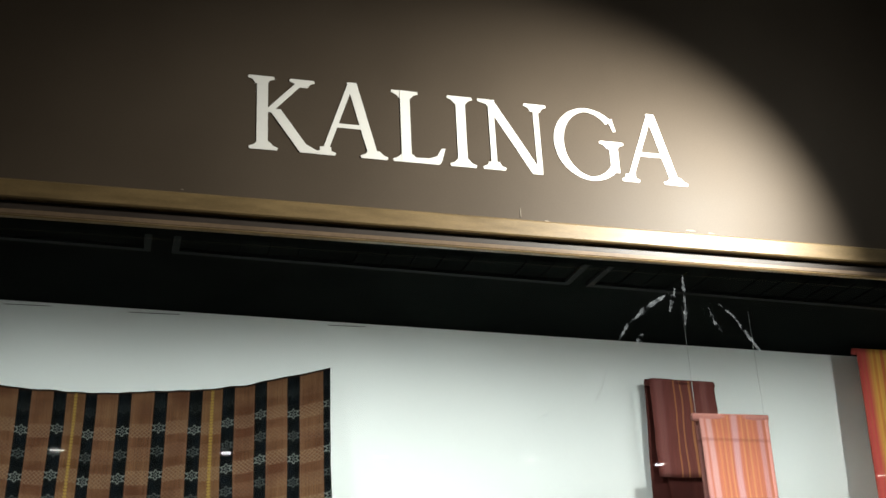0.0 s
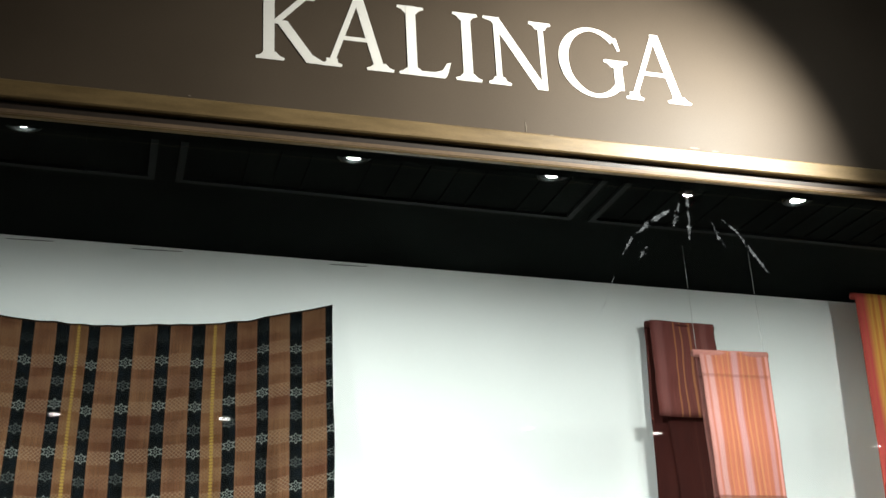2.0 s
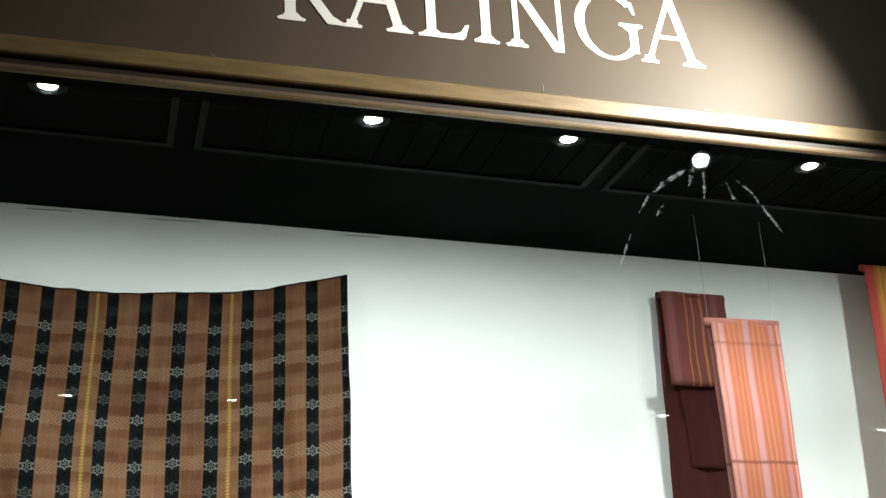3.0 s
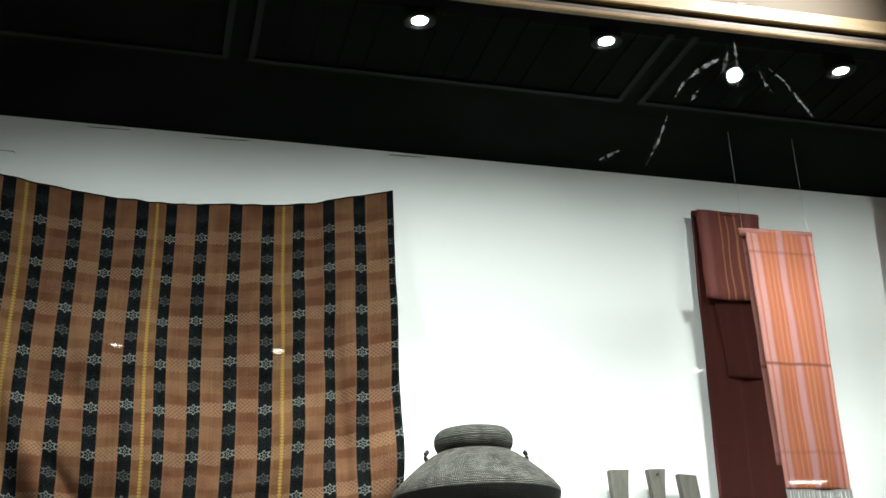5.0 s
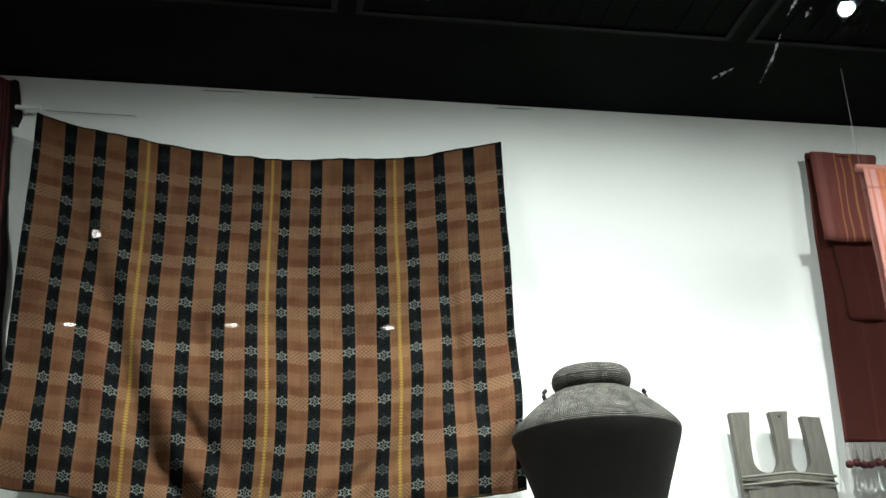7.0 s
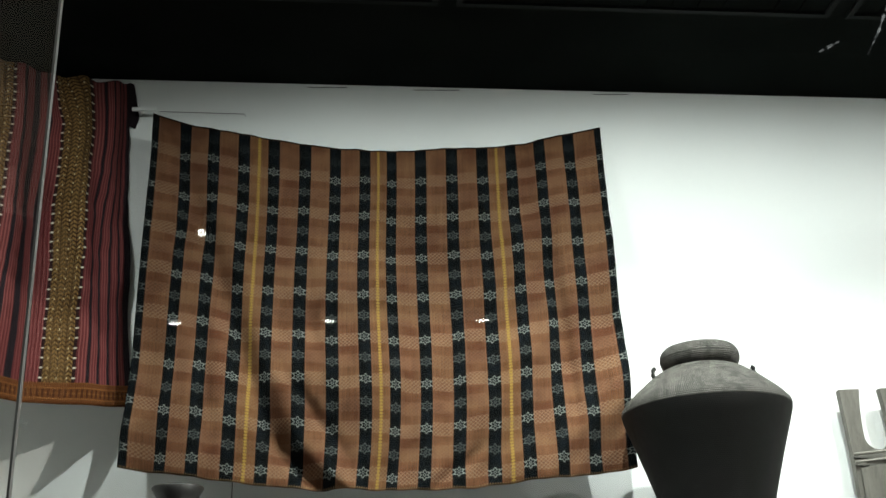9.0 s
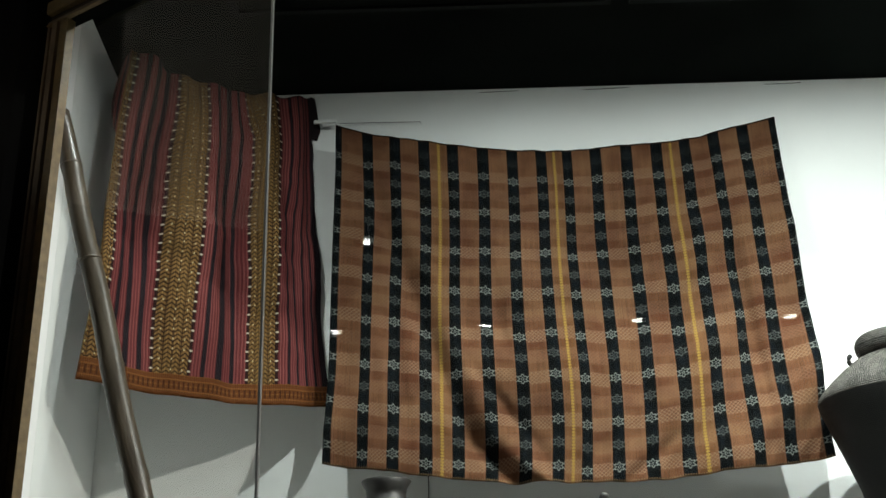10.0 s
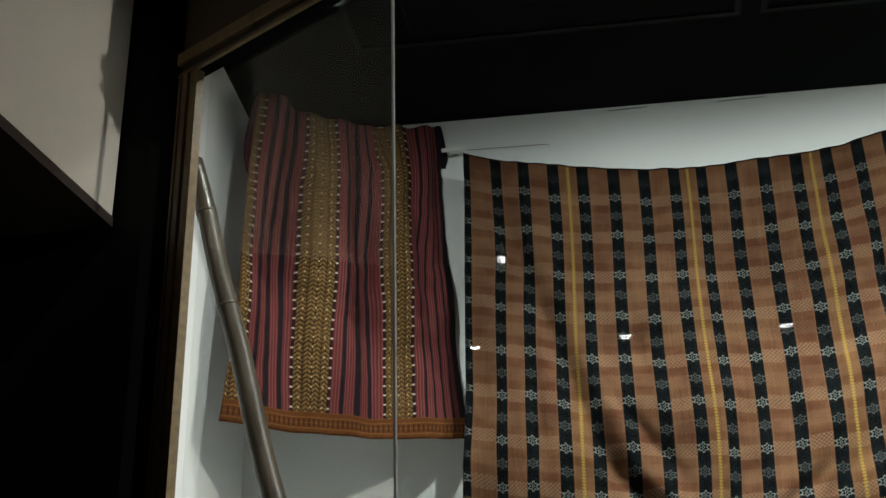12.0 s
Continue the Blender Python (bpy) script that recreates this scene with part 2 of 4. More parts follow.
def red_skirt():
    """Maroon stripes, three gold brocade bands edged with pale stitches, an orange border at the hem."""
    w = Mat("red_brocade_cloth", 0.92, spec=0.06)
    u, v = w.uv()  # u 0..1 across, v metres from the hem upwards
    uu = u + (w.noise(2.5, 2, space="UV") * 0.012 - 0.006)
    fine = (uu * 520.0).sine().soft(-0.6, 1.0)
    red = w.mix(fine * 0.8, (0.082, 0.019, 0.019), (0.165, 0.055, 0.051))
    red = w.mix(w.noise(3, 3, space="UV").soft(0.35, 0.7) * 0.4, red, (0.08, 0.014, 0.017))
    blk = None
    for a, h in ((0.105, 0.007), (0.155, 0.009), (0.212, 0.008), (0.452, 0.007), (0.520, 0.013), (0.583, 0.007),
                 (0.800, 0.005), (0.845, 0.005), (0.893, 0.005), (0.938, 0.005), (0.985, 0.014)):
        b = (uu - a).absolute().soft(h * 1.0, h * 1.5).flip()
        blk = b if blk is None else blk.most(b)
    c = w.mix(blk, red, (0.014, 0.010, 0.012))
    for a, b in ((-0.01, 0.055), (0.265, 0.395), (0.645, 0.745)):
        edge = uu.band(a - 0.011, b + 0.011, 0.003)
        c = w.mix(edge, c, (0.018, 0.008, 0.008))
        tick = ((v / 0.030).fract() - 0.5).absolute().soft(0.07, 0.11).flip() * edge
        c = w.mix(tick * 0.85, c, (0.40, 0.36, 0.29))
        zone = uu.band(a, b, 0.003)
        local = (uu - a) / ((b - a) if b - a > 0.09 else 0.11)
        col = (local * 4.0).fract() - 0.5
        chev = ((v / 0.0135 + col.absolute() * 1.5 + w.noise(20, 2, space="UV") * 0.5).fract() - 0.5).absolute().soft(0.10, 0.26)
        cell = chev * (col.absolute().soft(0.36, 0.46).flip() * 0.8 + 0.2) * ((local * 60.0).sine() * 0.2 + 0.8)
        gold = w.mix(cell, (0.022, 0.010, 0.006), (0.165, 0.096, 0.034))
        gold = w.mix(w.noise(5, 2, space="UV").soft(0.4, 0.65) * 0.25, gold, (0.09, 0.055, 0.02))
        bead = (((v / 0.03).fract() - 0.5).absolute().lt(0.10)) * (((local * 3.0).fract() - 0.5).absolute().lt(0.055))
        gold = w.mix(bead * 0.8, gold, (0.42, 0.34, 0.20))
        c = w.mix(zone, c, gold)
    hem = v.lt(0.062)
    pat = ((u * 330.0).sine() * ((v - 0.031).absolute().lt(0.012) * 1.0)).gt(0.25)
    lines = ((v / 0.0155).fract() - 0.5).absolute().soft(0.33, 0.43)
    border = w.mix(lines * 0.7, (0.085, 0.030, 0.010), (0.145, 0.062, 0.020))
    border = w.mix(pat * 0.8, border, (0.035, 0.012, 0.006))
    c = w.mix(hem, c, border)
    w.colour(c)
    w.bump((u * 900.0).sine() * 0.3 + w.noise(70, 3, space="UV") + w.noise(11, 4, (1.4, 1.4, 0.7)) * 14.0, 0.0012, 0.7)
    return w.m


def striped_cloth(name, base, stripes, seams=(), strength=0.62):
    """stripes: (centre, half width, colour) across u 0..1."""
    w = Mat(name, 0.85, spec=0.2)
    u, v = w.uv()
    uu = u + (w.noise(6, 2, space="UV") * 0.01 - 0.005)
    c = w.mix(w.noise(4, 3, (8, 1, 1), "UV").soft(0.3, 0.7), tuple(x * 0.82 for x in base), base)
    for a, h, col in stripes:
        c = w.mix((uu - a).absolute().soft(h * 0.5, h * 1.5).flip() * strength, c, col)
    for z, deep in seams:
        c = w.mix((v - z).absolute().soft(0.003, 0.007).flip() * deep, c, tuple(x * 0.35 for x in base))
    c = w.mix((u * 260.0).sine().soft(-1, 1) * 0.18, c, tuple(x * 0.5 for x in base))
    w.colour(c)
    w.bump((v * 2200.0).sine() * 0.3 + (u * 400.0).sine() * 0.3 + w.noise(80, 2, space="UV"), 0.0007, 0.5)
    return w.m


BLANKET, SKIRT = brown_blanket(), red_skirt()
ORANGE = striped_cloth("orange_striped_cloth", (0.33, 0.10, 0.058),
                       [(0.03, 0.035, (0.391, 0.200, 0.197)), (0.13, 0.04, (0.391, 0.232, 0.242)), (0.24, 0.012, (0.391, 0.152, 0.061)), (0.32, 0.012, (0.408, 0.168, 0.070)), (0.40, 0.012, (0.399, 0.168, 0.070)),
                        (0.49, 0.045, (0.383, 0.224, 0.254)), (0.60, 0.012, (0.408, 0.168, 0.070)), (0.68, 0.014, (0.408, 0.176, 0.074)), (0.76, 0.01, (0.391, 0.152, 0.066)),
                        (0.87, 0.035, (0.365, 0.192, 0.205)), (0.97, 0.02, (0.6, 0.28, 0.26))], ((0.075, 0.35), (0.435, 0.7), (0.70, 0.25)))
MAROON = striped_cloth("maroon_cloth", (0.078, 0.018, 0.014), [(0.1, 0.03, (0.058, 0.013, 0.011)), (0.5, 0.02, (0.098, 0.028, 0.02)), (0.75, 0.03, (0.085, 0.02, 0.016))])
MAROON_FLAP = striped_cloth("maroon_striped_cloth", (0.155, 0.044, 0.037),
                            [(0.12, 0.06, (0.22, 0.085, 0.08)), (0.36, 0.012, (0.40, 0.16, 0.06)), (0.46, 0.012, (0.40, 0.17, 0.07)), (0.60, 0.018, (0.42, 0.18, 0.07)), (0.82, 0.05, (0.22, 0.085, 0.08))])
RED_YELLOW = striped_cloth("red_yellow_cloth", (0.52, 0.26, 0.05), [(0.02, 0.045, (0.36, 0.03, 0.045)), (0.10, 0.008, (0.4, 0.14, 0.03)), (0.145, 0.01, (0.38, 0.08, 0.03)), (0.19, 0.008, (0.36, 0.12, 0.03)), (0.28, 0.02, (0.4, 0.14, 0.03)), (0.45, 0.06, (0.42, 0.03, 0.04)), (0.7, 0.03, (0.55, 0.35, 0.08))], strength=0.92)


def woven_jar(name, tone, spec, relief=1.0):
    w = Mat(name, 0.6, spec=spec)
    u, v = w.uv()  # u round 0..1, v metres along the profile
    v = v + w.noise(9, 3) * 0.005
    coil = (v * 1250.0).sine()
    course = (v * 199.0).floor()
    strand = (u * 1700.0 + course * 1.6 + w.noise(26, 2) * 3.0).sine()
    stitch = coil.soft(-0.5, 0.7) * strand.soft(-0.6, 0.7)
    weave = stitch * (w.noise(45, 3).soft(0.28, 0.68) * 0.75 + 0.25)
    c = w.mix(weave, (0.024 * tone, 0.023 * tone, 0.021 * tone), (0.44 * tone, 0.425 * tone, 0.385 * tone))
    c = w.mix(w.noise(14, 4).soft(0.45, 0.75) * 0.35, c, (0.24 * tone, 0.232 * tone, 0.208 * tone))
    scuff = w.noise(22, 3, (1, 1, 7)).soft(0.66, 0.74)
    c = w.mix(scuff * 0.5 * stitch, c, (0.5 * tone ** 0.5, 0.48 * tone ** 0.5, 0.44 * tone ** 0.5))
    w.colour(c)
    w.bump(coil * 0.5 + strand * 0.5, 0.0024 * relief, relief)
    return w.m


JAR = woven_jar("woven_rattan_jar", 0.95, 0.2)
# same weave in a far darker tone, below the widest course
JAR_DARK = woven_jar("dark_rattan_jar", 0.045, 0.25, 0.35)
DARK_POT = plain("black_burnished_clay", (0.02, 0.019, 0.018), 0.4, var=0.3)
SHIELD = plain("weathered_grey_wood", (0.105, 0.098, 0.084), 0.7, var=0.25, scale=10, grain=60, bump=0.0012, stretch=(6, 6, 1))
LASH = plain("pale_rattan_lashing", (0.17, 0.16, 0.138), 0.7, var=0.15, scale=30)
POLE = plain("dark_bamboo", (0.060, 0.047, 0.033), 0.33, var=0.35, scale=7, grain=90, bump=0.0006, stretch=(4, 4, 0.6))
FRINGE = plain("white_cotton_fringe", (0.30, 0.285, 0.27), 0.9, var=0.1)
POMPON = plain("dark_red_tassel", (0.065, 0.014, 0.015), 0.95, var=0.3, scale=60)


def smear_glint_material():
    """A streak on the glass: mostly clear, with the lamp's glint painted as patches of pale film."""
    m = bpy.data.materials.new("smear_glint_film")
    m.use_nodes = True
    nt = m.node_tree
    nt.nodes.clear()
    out, mixn = nt.nodes.new("ShaderNodeOutputMaterial"), nt.nodes.new("ShaderNodeMixShader")
    tr, df, tc, ns, mr = (nt.nodes.new("ShaderNode" + k) for k in ("BsdfTransparent", "BsdfDiffuse", "TexCoord", "TexNoise", "MapRange"))
    df.inputs[0].default_value = (0.7, 0.78, 0.85, 1)
    ns.inputs["Scale"].default_value, ns.inputs["Detail"].default_value = 75, 4
    mr.inputs[1].default_value, mr.inputs[2].default_value, mr.inputs[4].default_value = 0.38, 0.66, 0.10
    nt.links.new(tc.outputs["Object"], ns.inputs["Vector"])
    nt.links.new(ns.outputs["Fac"], mr.inputs[0])
    nt.links.new(mr.outputs[0], mixn.inputs[0])
    nt.links.new(tr.outputs[0], mixn.inputs[1])
    nt.links.new(df.outputs[0], mixn.inputs[2])
    nt.links.new(mixn.outputs[0], out.inputs[0])
    return m


SMEAR_GLINT = smear_glint_material()

# ---- building helpers ----


def mesh_object(name, bm, material, smooth=False):
    me = bpy.data.meshes.new(name)
    if bm.faces:
        bmesh.ops.recalc_face_normals(bm, faces=bm.faces)
    bm.to_mesh(me)
    bm.free()
    for m in (material if isinstance(material, (list, tuple)) else (material,)):
        me.materials.append(m)
    if smooth:
        for p in me.polygons:
            p.use_smooth = True
    return new(name, me)


def part(name, bm, material, parent, label="", smooth=False):
    ob = mesh_object(name, bm, material, smooth)
    ob.parent = parent
    ob.matrix_parent_inverse = parent.matrix_world.inverted() if parent else Matrix()
    return tagged(ob, label)


def thing(name, at, label, category, group=""):
    ob = new(name)
    ob.empty_display_size = 0.05
    ob.matrix_world = Matrix.Translation(at)
    bpy.context.view_layer.update()
    return tagged(ob, label, category, group)


def structure(name, bm, material, label=""):
    return tagged(mesh_object(name, bm, material), label, kind="structure")


def box(bm, lo, hi, bevel=0.0):
    vs = bmesh.ops.create_cube(bm, size=1)["verts"]
    for v in vs:
        v.co = Vector([lo[i] + (v.co[i] + 0.5) * (hi[i] - lo[i]) for i in range(3)])
    if bevel:
        es = list({e for v in vs for e in v.link_edges})
        bmesh.ops.bevel(bm, geom=es, offset=bevel, segments=2, affect="EDGES", profile=0.5)
    return bm


def boxed(lo, hi, bevel=0.0):
    return box(bmesh.new(), lo, hi, bevel)


def prism(bm, plan, z0, z1):
    """An upright prism over a plan polygon; z may be a function of x."""
    top = z1 if callable(z1) else (lambda x: z1)
    a = [bm.verts.new((x, y, z0)) for x, y in plan]
    b = [bm.verts.new((x, y, top(x))) for x, y in plan]
    n = len(plan)
    bm.faces.new(a[::-1])
    bm.faces.new(b)
    for i in range(n):
        bm.faces.new((a[i], a[(i + 1) % n], b[(i + 1) % n], b[i]))
    return bm


def sweep(bm, path, profile):
    """Carries a closed profile of (outward, z) along a plan path with mitred corners, outward to the path's left; it falls a little towards +x."""
    n = len(path)
    rings = []
    dirs = [(Vector(path[i + 1]) - Vector(path[i])).normalized() for i in range(n - 1)]
    for i in range(n):
        d0, d1 = dirs[max(0, i - 1)], dirs[min(n - 2, i)]
        n0, n1 = Vector((-d0.y, d0.x)), Vector((-d1.y, d1.x))
        m = (n0 + n1).normalized()
        m = m / max(0.3, m.dot(n0))
        rings.append([bm.verts.new((path[i][0] + m.x * d, path[i][1] + m.y * d, z - 0.006 * (path[i][0] - 0.8))) for d, z in profile])
    k = len(profile)
    for i in range(n - 1):
        for j in range(k):
            bm.faces.new((rings[i][j], rings[i][(j + 1) % k], rings[i + 1][(j + 1) % k], rings[i + 1][j]))
    bm.faces.new(rings[0])
    bm.faces.new(rings[-1][::-1])
    return bm


def tube(bm, pts, radii, sides=12):
    """A round bar through pts."""
    rings = []
    for i, p in enumerate(pts):
        a, b = Vector(pts[max(0, i - 1)]), Vector(pts[min(len(pts) - 1, i + 1)])
        q = (b - a).to_track_quat("Z", "Y")
        r = radii[i] if isinstance(radii, (list, tuple)) else radii
        rings.append([bm.verts.new(Vector(p) + q @ Vector((r * math.cos(t), r * math.sin(t), 0))) for t in (2 * math.pi * k / sides for k in range(sides))])
    for r0, r1 in zip(rings, rings[1:]):
        for k in range(sides):
            bm.faces.new((r0[k], r0[(k + 1) % sides], r1[(k + 1) % sides], r1[k]))
    bm.faces.new(rings[0][::-1])
    bm.faces.new(rings[-1])
    return bm


def lathe(bm, profile, centre, sides=64):
    """Turns (radius, z) round an upright axis, with UVs round and along it."""
    uvl = bm.loops.layers.uv.verify()
    run = [0.0]
    for a, b in zip(profile, profile[1:]):
        run.append(run[-1] + math.dist(a, b))
    grid = [[bm.verts.new((centre[0] + r * math.cos(2 * math.pi * k / sides), centre[1] + r * math.sin(2 * math.pi * k / sides), centre[2] + z)) for k in range(sides)] for r, z in profile]
    for i in range(len(profile) - 1):
        for k in range(sides):
            f = bm.faces.new((grid[i][k], grid[i][(k + 1) % sides], grid[i + 1][(k + 1) % sides], grid[i + 1][k]))
            for lp, (uu, vv) in zip(f.loops, ((k, i), (k + 1, i), (k + 1, i + 1), (k, i + 1))):
                lp[uvl].uv = (uu / sides, run[vv])
    return bm


def sheet(nu, nv, place, uv, thick=0.0025):
    """A cloth: place(u, v) and uv(u, v) over 0..1 squared, with a back and closed edges."""
    bm = bmesh.new()
    uvl = bm.loops.layers.uv.verify()
    pos = [[Vector(place(i / nu, j / nv)) for i in range(nu + 1)] for j in range(nv + 1)]
    front, back = [], []
    for j in range(nv + 1):
        fr, bk = [], []
        for i in range(nu + 1):
            du = pos[j][min(nu, i + 1)] - pos[j][max(0, i - 1)]
            dv = pos[min(nv, j + 1)][i] - pos[max(0, j - 1)][i]
            n = du.cross(dv).normalized()
            fr.append(bm.verts.new(pos[j][i]))
            bk.append(bm.verts.new(pos[j][i] - n * thick * (1 if n.y < 0 else -1)))
        front.append(fr)
        back.append(bk)

    def face(vs, ids):
        f = bm.faces.new(vs)
        f.smooth = True
        for lp, (i, j) in zip(f.loops, ids):
            lp[uvl].uv = uv(i / nu, j / nv)

    for j in range(nv):
        for i in range(nu):
            ids = ((i, j), (i + 1, j), (i + 1, j + 1), (i, j + 1))
            face([front[b][a] for a, b in ids], ids)
            face([back[b][a] for a, b in ids[::-1]], ids[::-1])
    rim = [(i, 0) for i in range(nu)] + [(nu, j) for j in range(nv)] + [(i, nv) for i in range(nu, 0, -1)] + [(0, j) for j in range(nv, 0, -1)]
    for k, a in enumerate(rim):
        b = rim[(k + 1) % len(rim)]
        face([front[a[1]][a[0]], back[a[1]][a[0]], back[b[1]][b[0]], front[b[1]][b[0]]], (a, a, b, b))
    return bm


def lerp(a, b, t):
    return tuple(x + (y - x) * t for x, y in zip(a, b))


def bump_at(d, w):
    return math.exp(-(d / w) ** 2)

# ---- the large structure ----
FLOOR_Z = -0.40
JOINT, CORNER = (-0.79, 0.0), (-1.36, 0.336)
FRONT = [(3.6, 0.0), JOINT, (-1.4392, 0.3827)]
along = Vector((CORNER[0] - JOINT[0], CORNER[1] - JOINT[1])).normalized()
outward = Vector((along.y * -1, along.x)) if along.x > 0 else Vector((-along.y, along.x))


def at_corner(s, d):
    """Plan point s metres past the corner along the angled front and d metres out of it."""
    return (CORNER[0] + along.x * s + outward.x * d, CORNER[1] + along.y * s + outward.y * d)


structure("floor", boxed((-6, -10.2, FLOOR_Z - 0.1), (9.5, 0.4, FLOOR_Z)), FLOOR, "grey polished corridor floor")
structure("wall_back", prism(bmesh.new(), [(-1.60, 1.24), (3.6, 1.24), (3.6, 1.32), (-1.60, 1.32)], FLOOR_Z, lambda x: ceil_z(x) - 0.003), WALL, "white painted back wall of the display case")
structure("wall_left", prism(bmesh.new(), [(-1.455, 0.40), (-1.528, 1.238), (-1.60, 1.238), (-1.60, 0.40)], FLOOR_Z, lambda x: ceil_z(x) - 0.003), WALL, "white painted side wall of the display case")
structure("wall_right", boxed((3.6, 0.0, FLOOR_Z), (3.68, 1.32, 3.6)), WALL, "white painted end wall of the display case")
bm = bmesh.new()
plan = [(3.6, 0.05), (3.6, 1.32), (-1.6, 1.32), (-1.6, 0.40), (-1.33, 0.375), (-0.78, 0.05)]
low = [bm.verts.new((x, y, ceil_z(x))) for x, y in plan]
high = [bm.verts.new((x, y, 2.98)) for x, y in plan]
bm.faces.new(low)
bm.faces.new(high[::-1])
for i in range(len(plan)):
    bm.faces.new((low[i], low[(i + 1) % len(plan)], high[(i + 1) % len(plan)], high[i]))
structure("ceiling", bm, BLACK, "matt black ceiling inside the display case")
structure("platform", prism(bmesh.new(), [(3.6, 0.06), (3.6, 1.24), (-1.5, 1.24), (-1.43, 0.42), (-0.78, 0.06)], FLOOR_Z, 0.80), PLATFORM, "grey painted platform of the display case")

# small gaps along the top of the white wall panels, and one upright seam
for x0, x1 in ((-0.33, -0.20), (0.02, 0.17), (0.62, 0.74)):
    structure("wall_gap", prism(bmesh.new(), [(x0, 1.2375), (x1, 1.2375), (x1, 1.2395), (x0, 1.2395)], ceil_z((x0 + x1) / 2) - 0.0150, ceil_z((x0 + x1) / 2) - 0.0138), GRILLE, "thin dark gap along the wall panel's top")
structure("wall_seam", boxed((-0.5355, 1.2378, 0.80), (-0.5330, 1.2395, 1.60)), GRILLE, "thin upright seam in the white wall")

# fascia with the sign, and the moulded trim along its foot
structure("fascia", sweep(bmesh.new(), FRONT, [(0.0, 2.609), (0.0, 3.62), (-0.05, 3.62), (-0.05, 2.609)][::-1]), FASCIA, "dark brown painted fascia board above the window")
structure("trim", sweep(bmesh.new(), FRONT, [(-0.03, 2.566), (0.016, 2.566), (0.019, 2.569), (0.019, 2.601), (0.015, 2.605), (-0.03, 2.605)][::-1]), TRIM, "aged bronze-brown moulding under the fascia")
structure("trim", sweep(bmesh.new(), FRONT, [(-0.03, 2.5465), (0.003, 2.5465), (0.003, 2.5655), (-0.03, 2.5655)][::-1]), TRIM_DARK, "dark groove in the window moulding")
structure("trim", sweep(bmesh.new(), FRONT, [(0.0045, 2.5345), (0.010, 2.5345), (0.012, 2.537), (0.010, 2.546), (0.0045, 2.546)][::-1]), TRIM_LOW, "lower lip of the brown window moulding")
structure("trim", sweep(bmesh.new(), FRONT, [(0.0045, 2.530), (0.014, 2.530), (0.016, 2.532), (0.014, 2.534), (0.0045, 2.534)][::-1]), TRIM, "thin pale bead along the window moulding")
# underside coloured black to keep it as dark as shade
structure("trim", sweep(bmesh.new(), FRONT, [(-0.03, 2.5312), (0.004, 2.5312), (0.004, 2.546), (-0.03, 2.546)][::-1]), BLACK, "soffit behind the window moulding, coloured black as if shaded")
# dark colour stands in for the shadow line above the moulding
structure("trim", sweep(bmesh.new(), FRONT, [(-0.03, 2.6055), (-0.003, 2.6055), (-0.003, 2.6085), (-0.03, 2.6085)][::-1]), TRIM_DARK, "painted shadow line in the gap under the fascia board")
for s0, s1, d, mat, label in ((0.012, 0.040, 0.012, TRIM, "bronze-brown upright window frame"), (0.040, 0.045, 0.002, TRIM_DARK, "dark groove in the window frame"),
                              (0.045, 0.064, 0.018, TRIM_LOW, "brown outer strip of the window frame"), (0.064, 0.084, 0.0, TRIM_DARK, "dark groove in the window frame"),
                              (0.084, 0.092, 0.010, TRIM_LOW, "thin brown edge strip of the window frame")):
    structure("trim", prism(bmesh.new(), [at_corner(s0, d), at_corner(s0, -0.012), at_corner(s1, -0.012), at_corner(s1, d)], FLOOR_Z, 2.542), mat, label)
edge = at_corner(0.092, 0.0)
structure("wall_pier", prism(bmesh.new(), [edge, at_corner(0.092, -0.012), (-1.456, 0.402), (-1.47, 0.46), (-3.4, 0.46), (-3.4, edge[1] - 0.03), (-1.50, edge[1] - 0.03)], FLOOR_Z, 3.62), PIER, "black laminated pier beside the window")

# bulkhead running out from the pier, over a dark opening
structure("bulkhead", boxed((-1.85, -3.4, 2.136), (-1.572, 0.33, 3.62)), BEIGE, "beige painted bulkhead over a dark opening")
structure("trim", boxed((-1.86, -3.4, 2.108), (-1.568, 0.33, 2.135)), TRIM_DARK, "dark edge strip under the bulkhead")

# corridor around the viewer
structure("wall_corridor_left", boxed((-6.1, -10.2, FLOOR_Z), (-6.0, 0.5, 3.7)), DARKWALL, "dark corridor wall")
structure("wall_corridor_far", boxed((-6, -10.3, FLOOR_Z), (9.5, -10.2, 3.7)), DARKWALL, "dark corridor wall")
structure("wall_corridor_right", boxed((9.5, -10.2, FLOOR_Z), (9.6, 0.0, 3.7)), DARKWALL, "dark corridor wall")
structure("wall_corridor_near", boxed((3.68, 0.0, FLOOR_Z), (9.5, 0.1, 3.7)), DARKWALL, "dark corridor wall")
structure("ceiling_low", boxed((-6, -10.2, 3.12), (9.5, -2.3, 3.22)), CEIL, "dark grey corridor ceiling")
structure("ceiling_high", boxed((-6, -2.3, 3.63), (9.5, 0.5, 3.7)), CEIL, "dark grey raised corridor ceiling")
structure("ceiling_step", boxed((-6, -2.32, 3.221), (9.5, -2.28, 3.629)), CEIL, "dark step in the corridor ceiling")


def pane(name, a, b, label):
    """A glass pane between two plan points; only its street face reflects."""
    d = (Vector(b) - Vector(a)).normalized()
    n = Vector((-d.y, d.x)) * -1
    q = [Vector(a), Vector(b), Vector(b) + n * 0.010, Vector(a) + n * 0.010]
    ob = structure(name, prism(bmesh.new(), [tuple(p) for p in q], 0.80, 2.56), [GLASS_IN, GLASS], label)
    for p in ob.data.polygons:
        p.material_index = 1 if p.normal.to_2d().dot(n) < -0.9 else 0
    ob.visible_shadow = False
    return ob


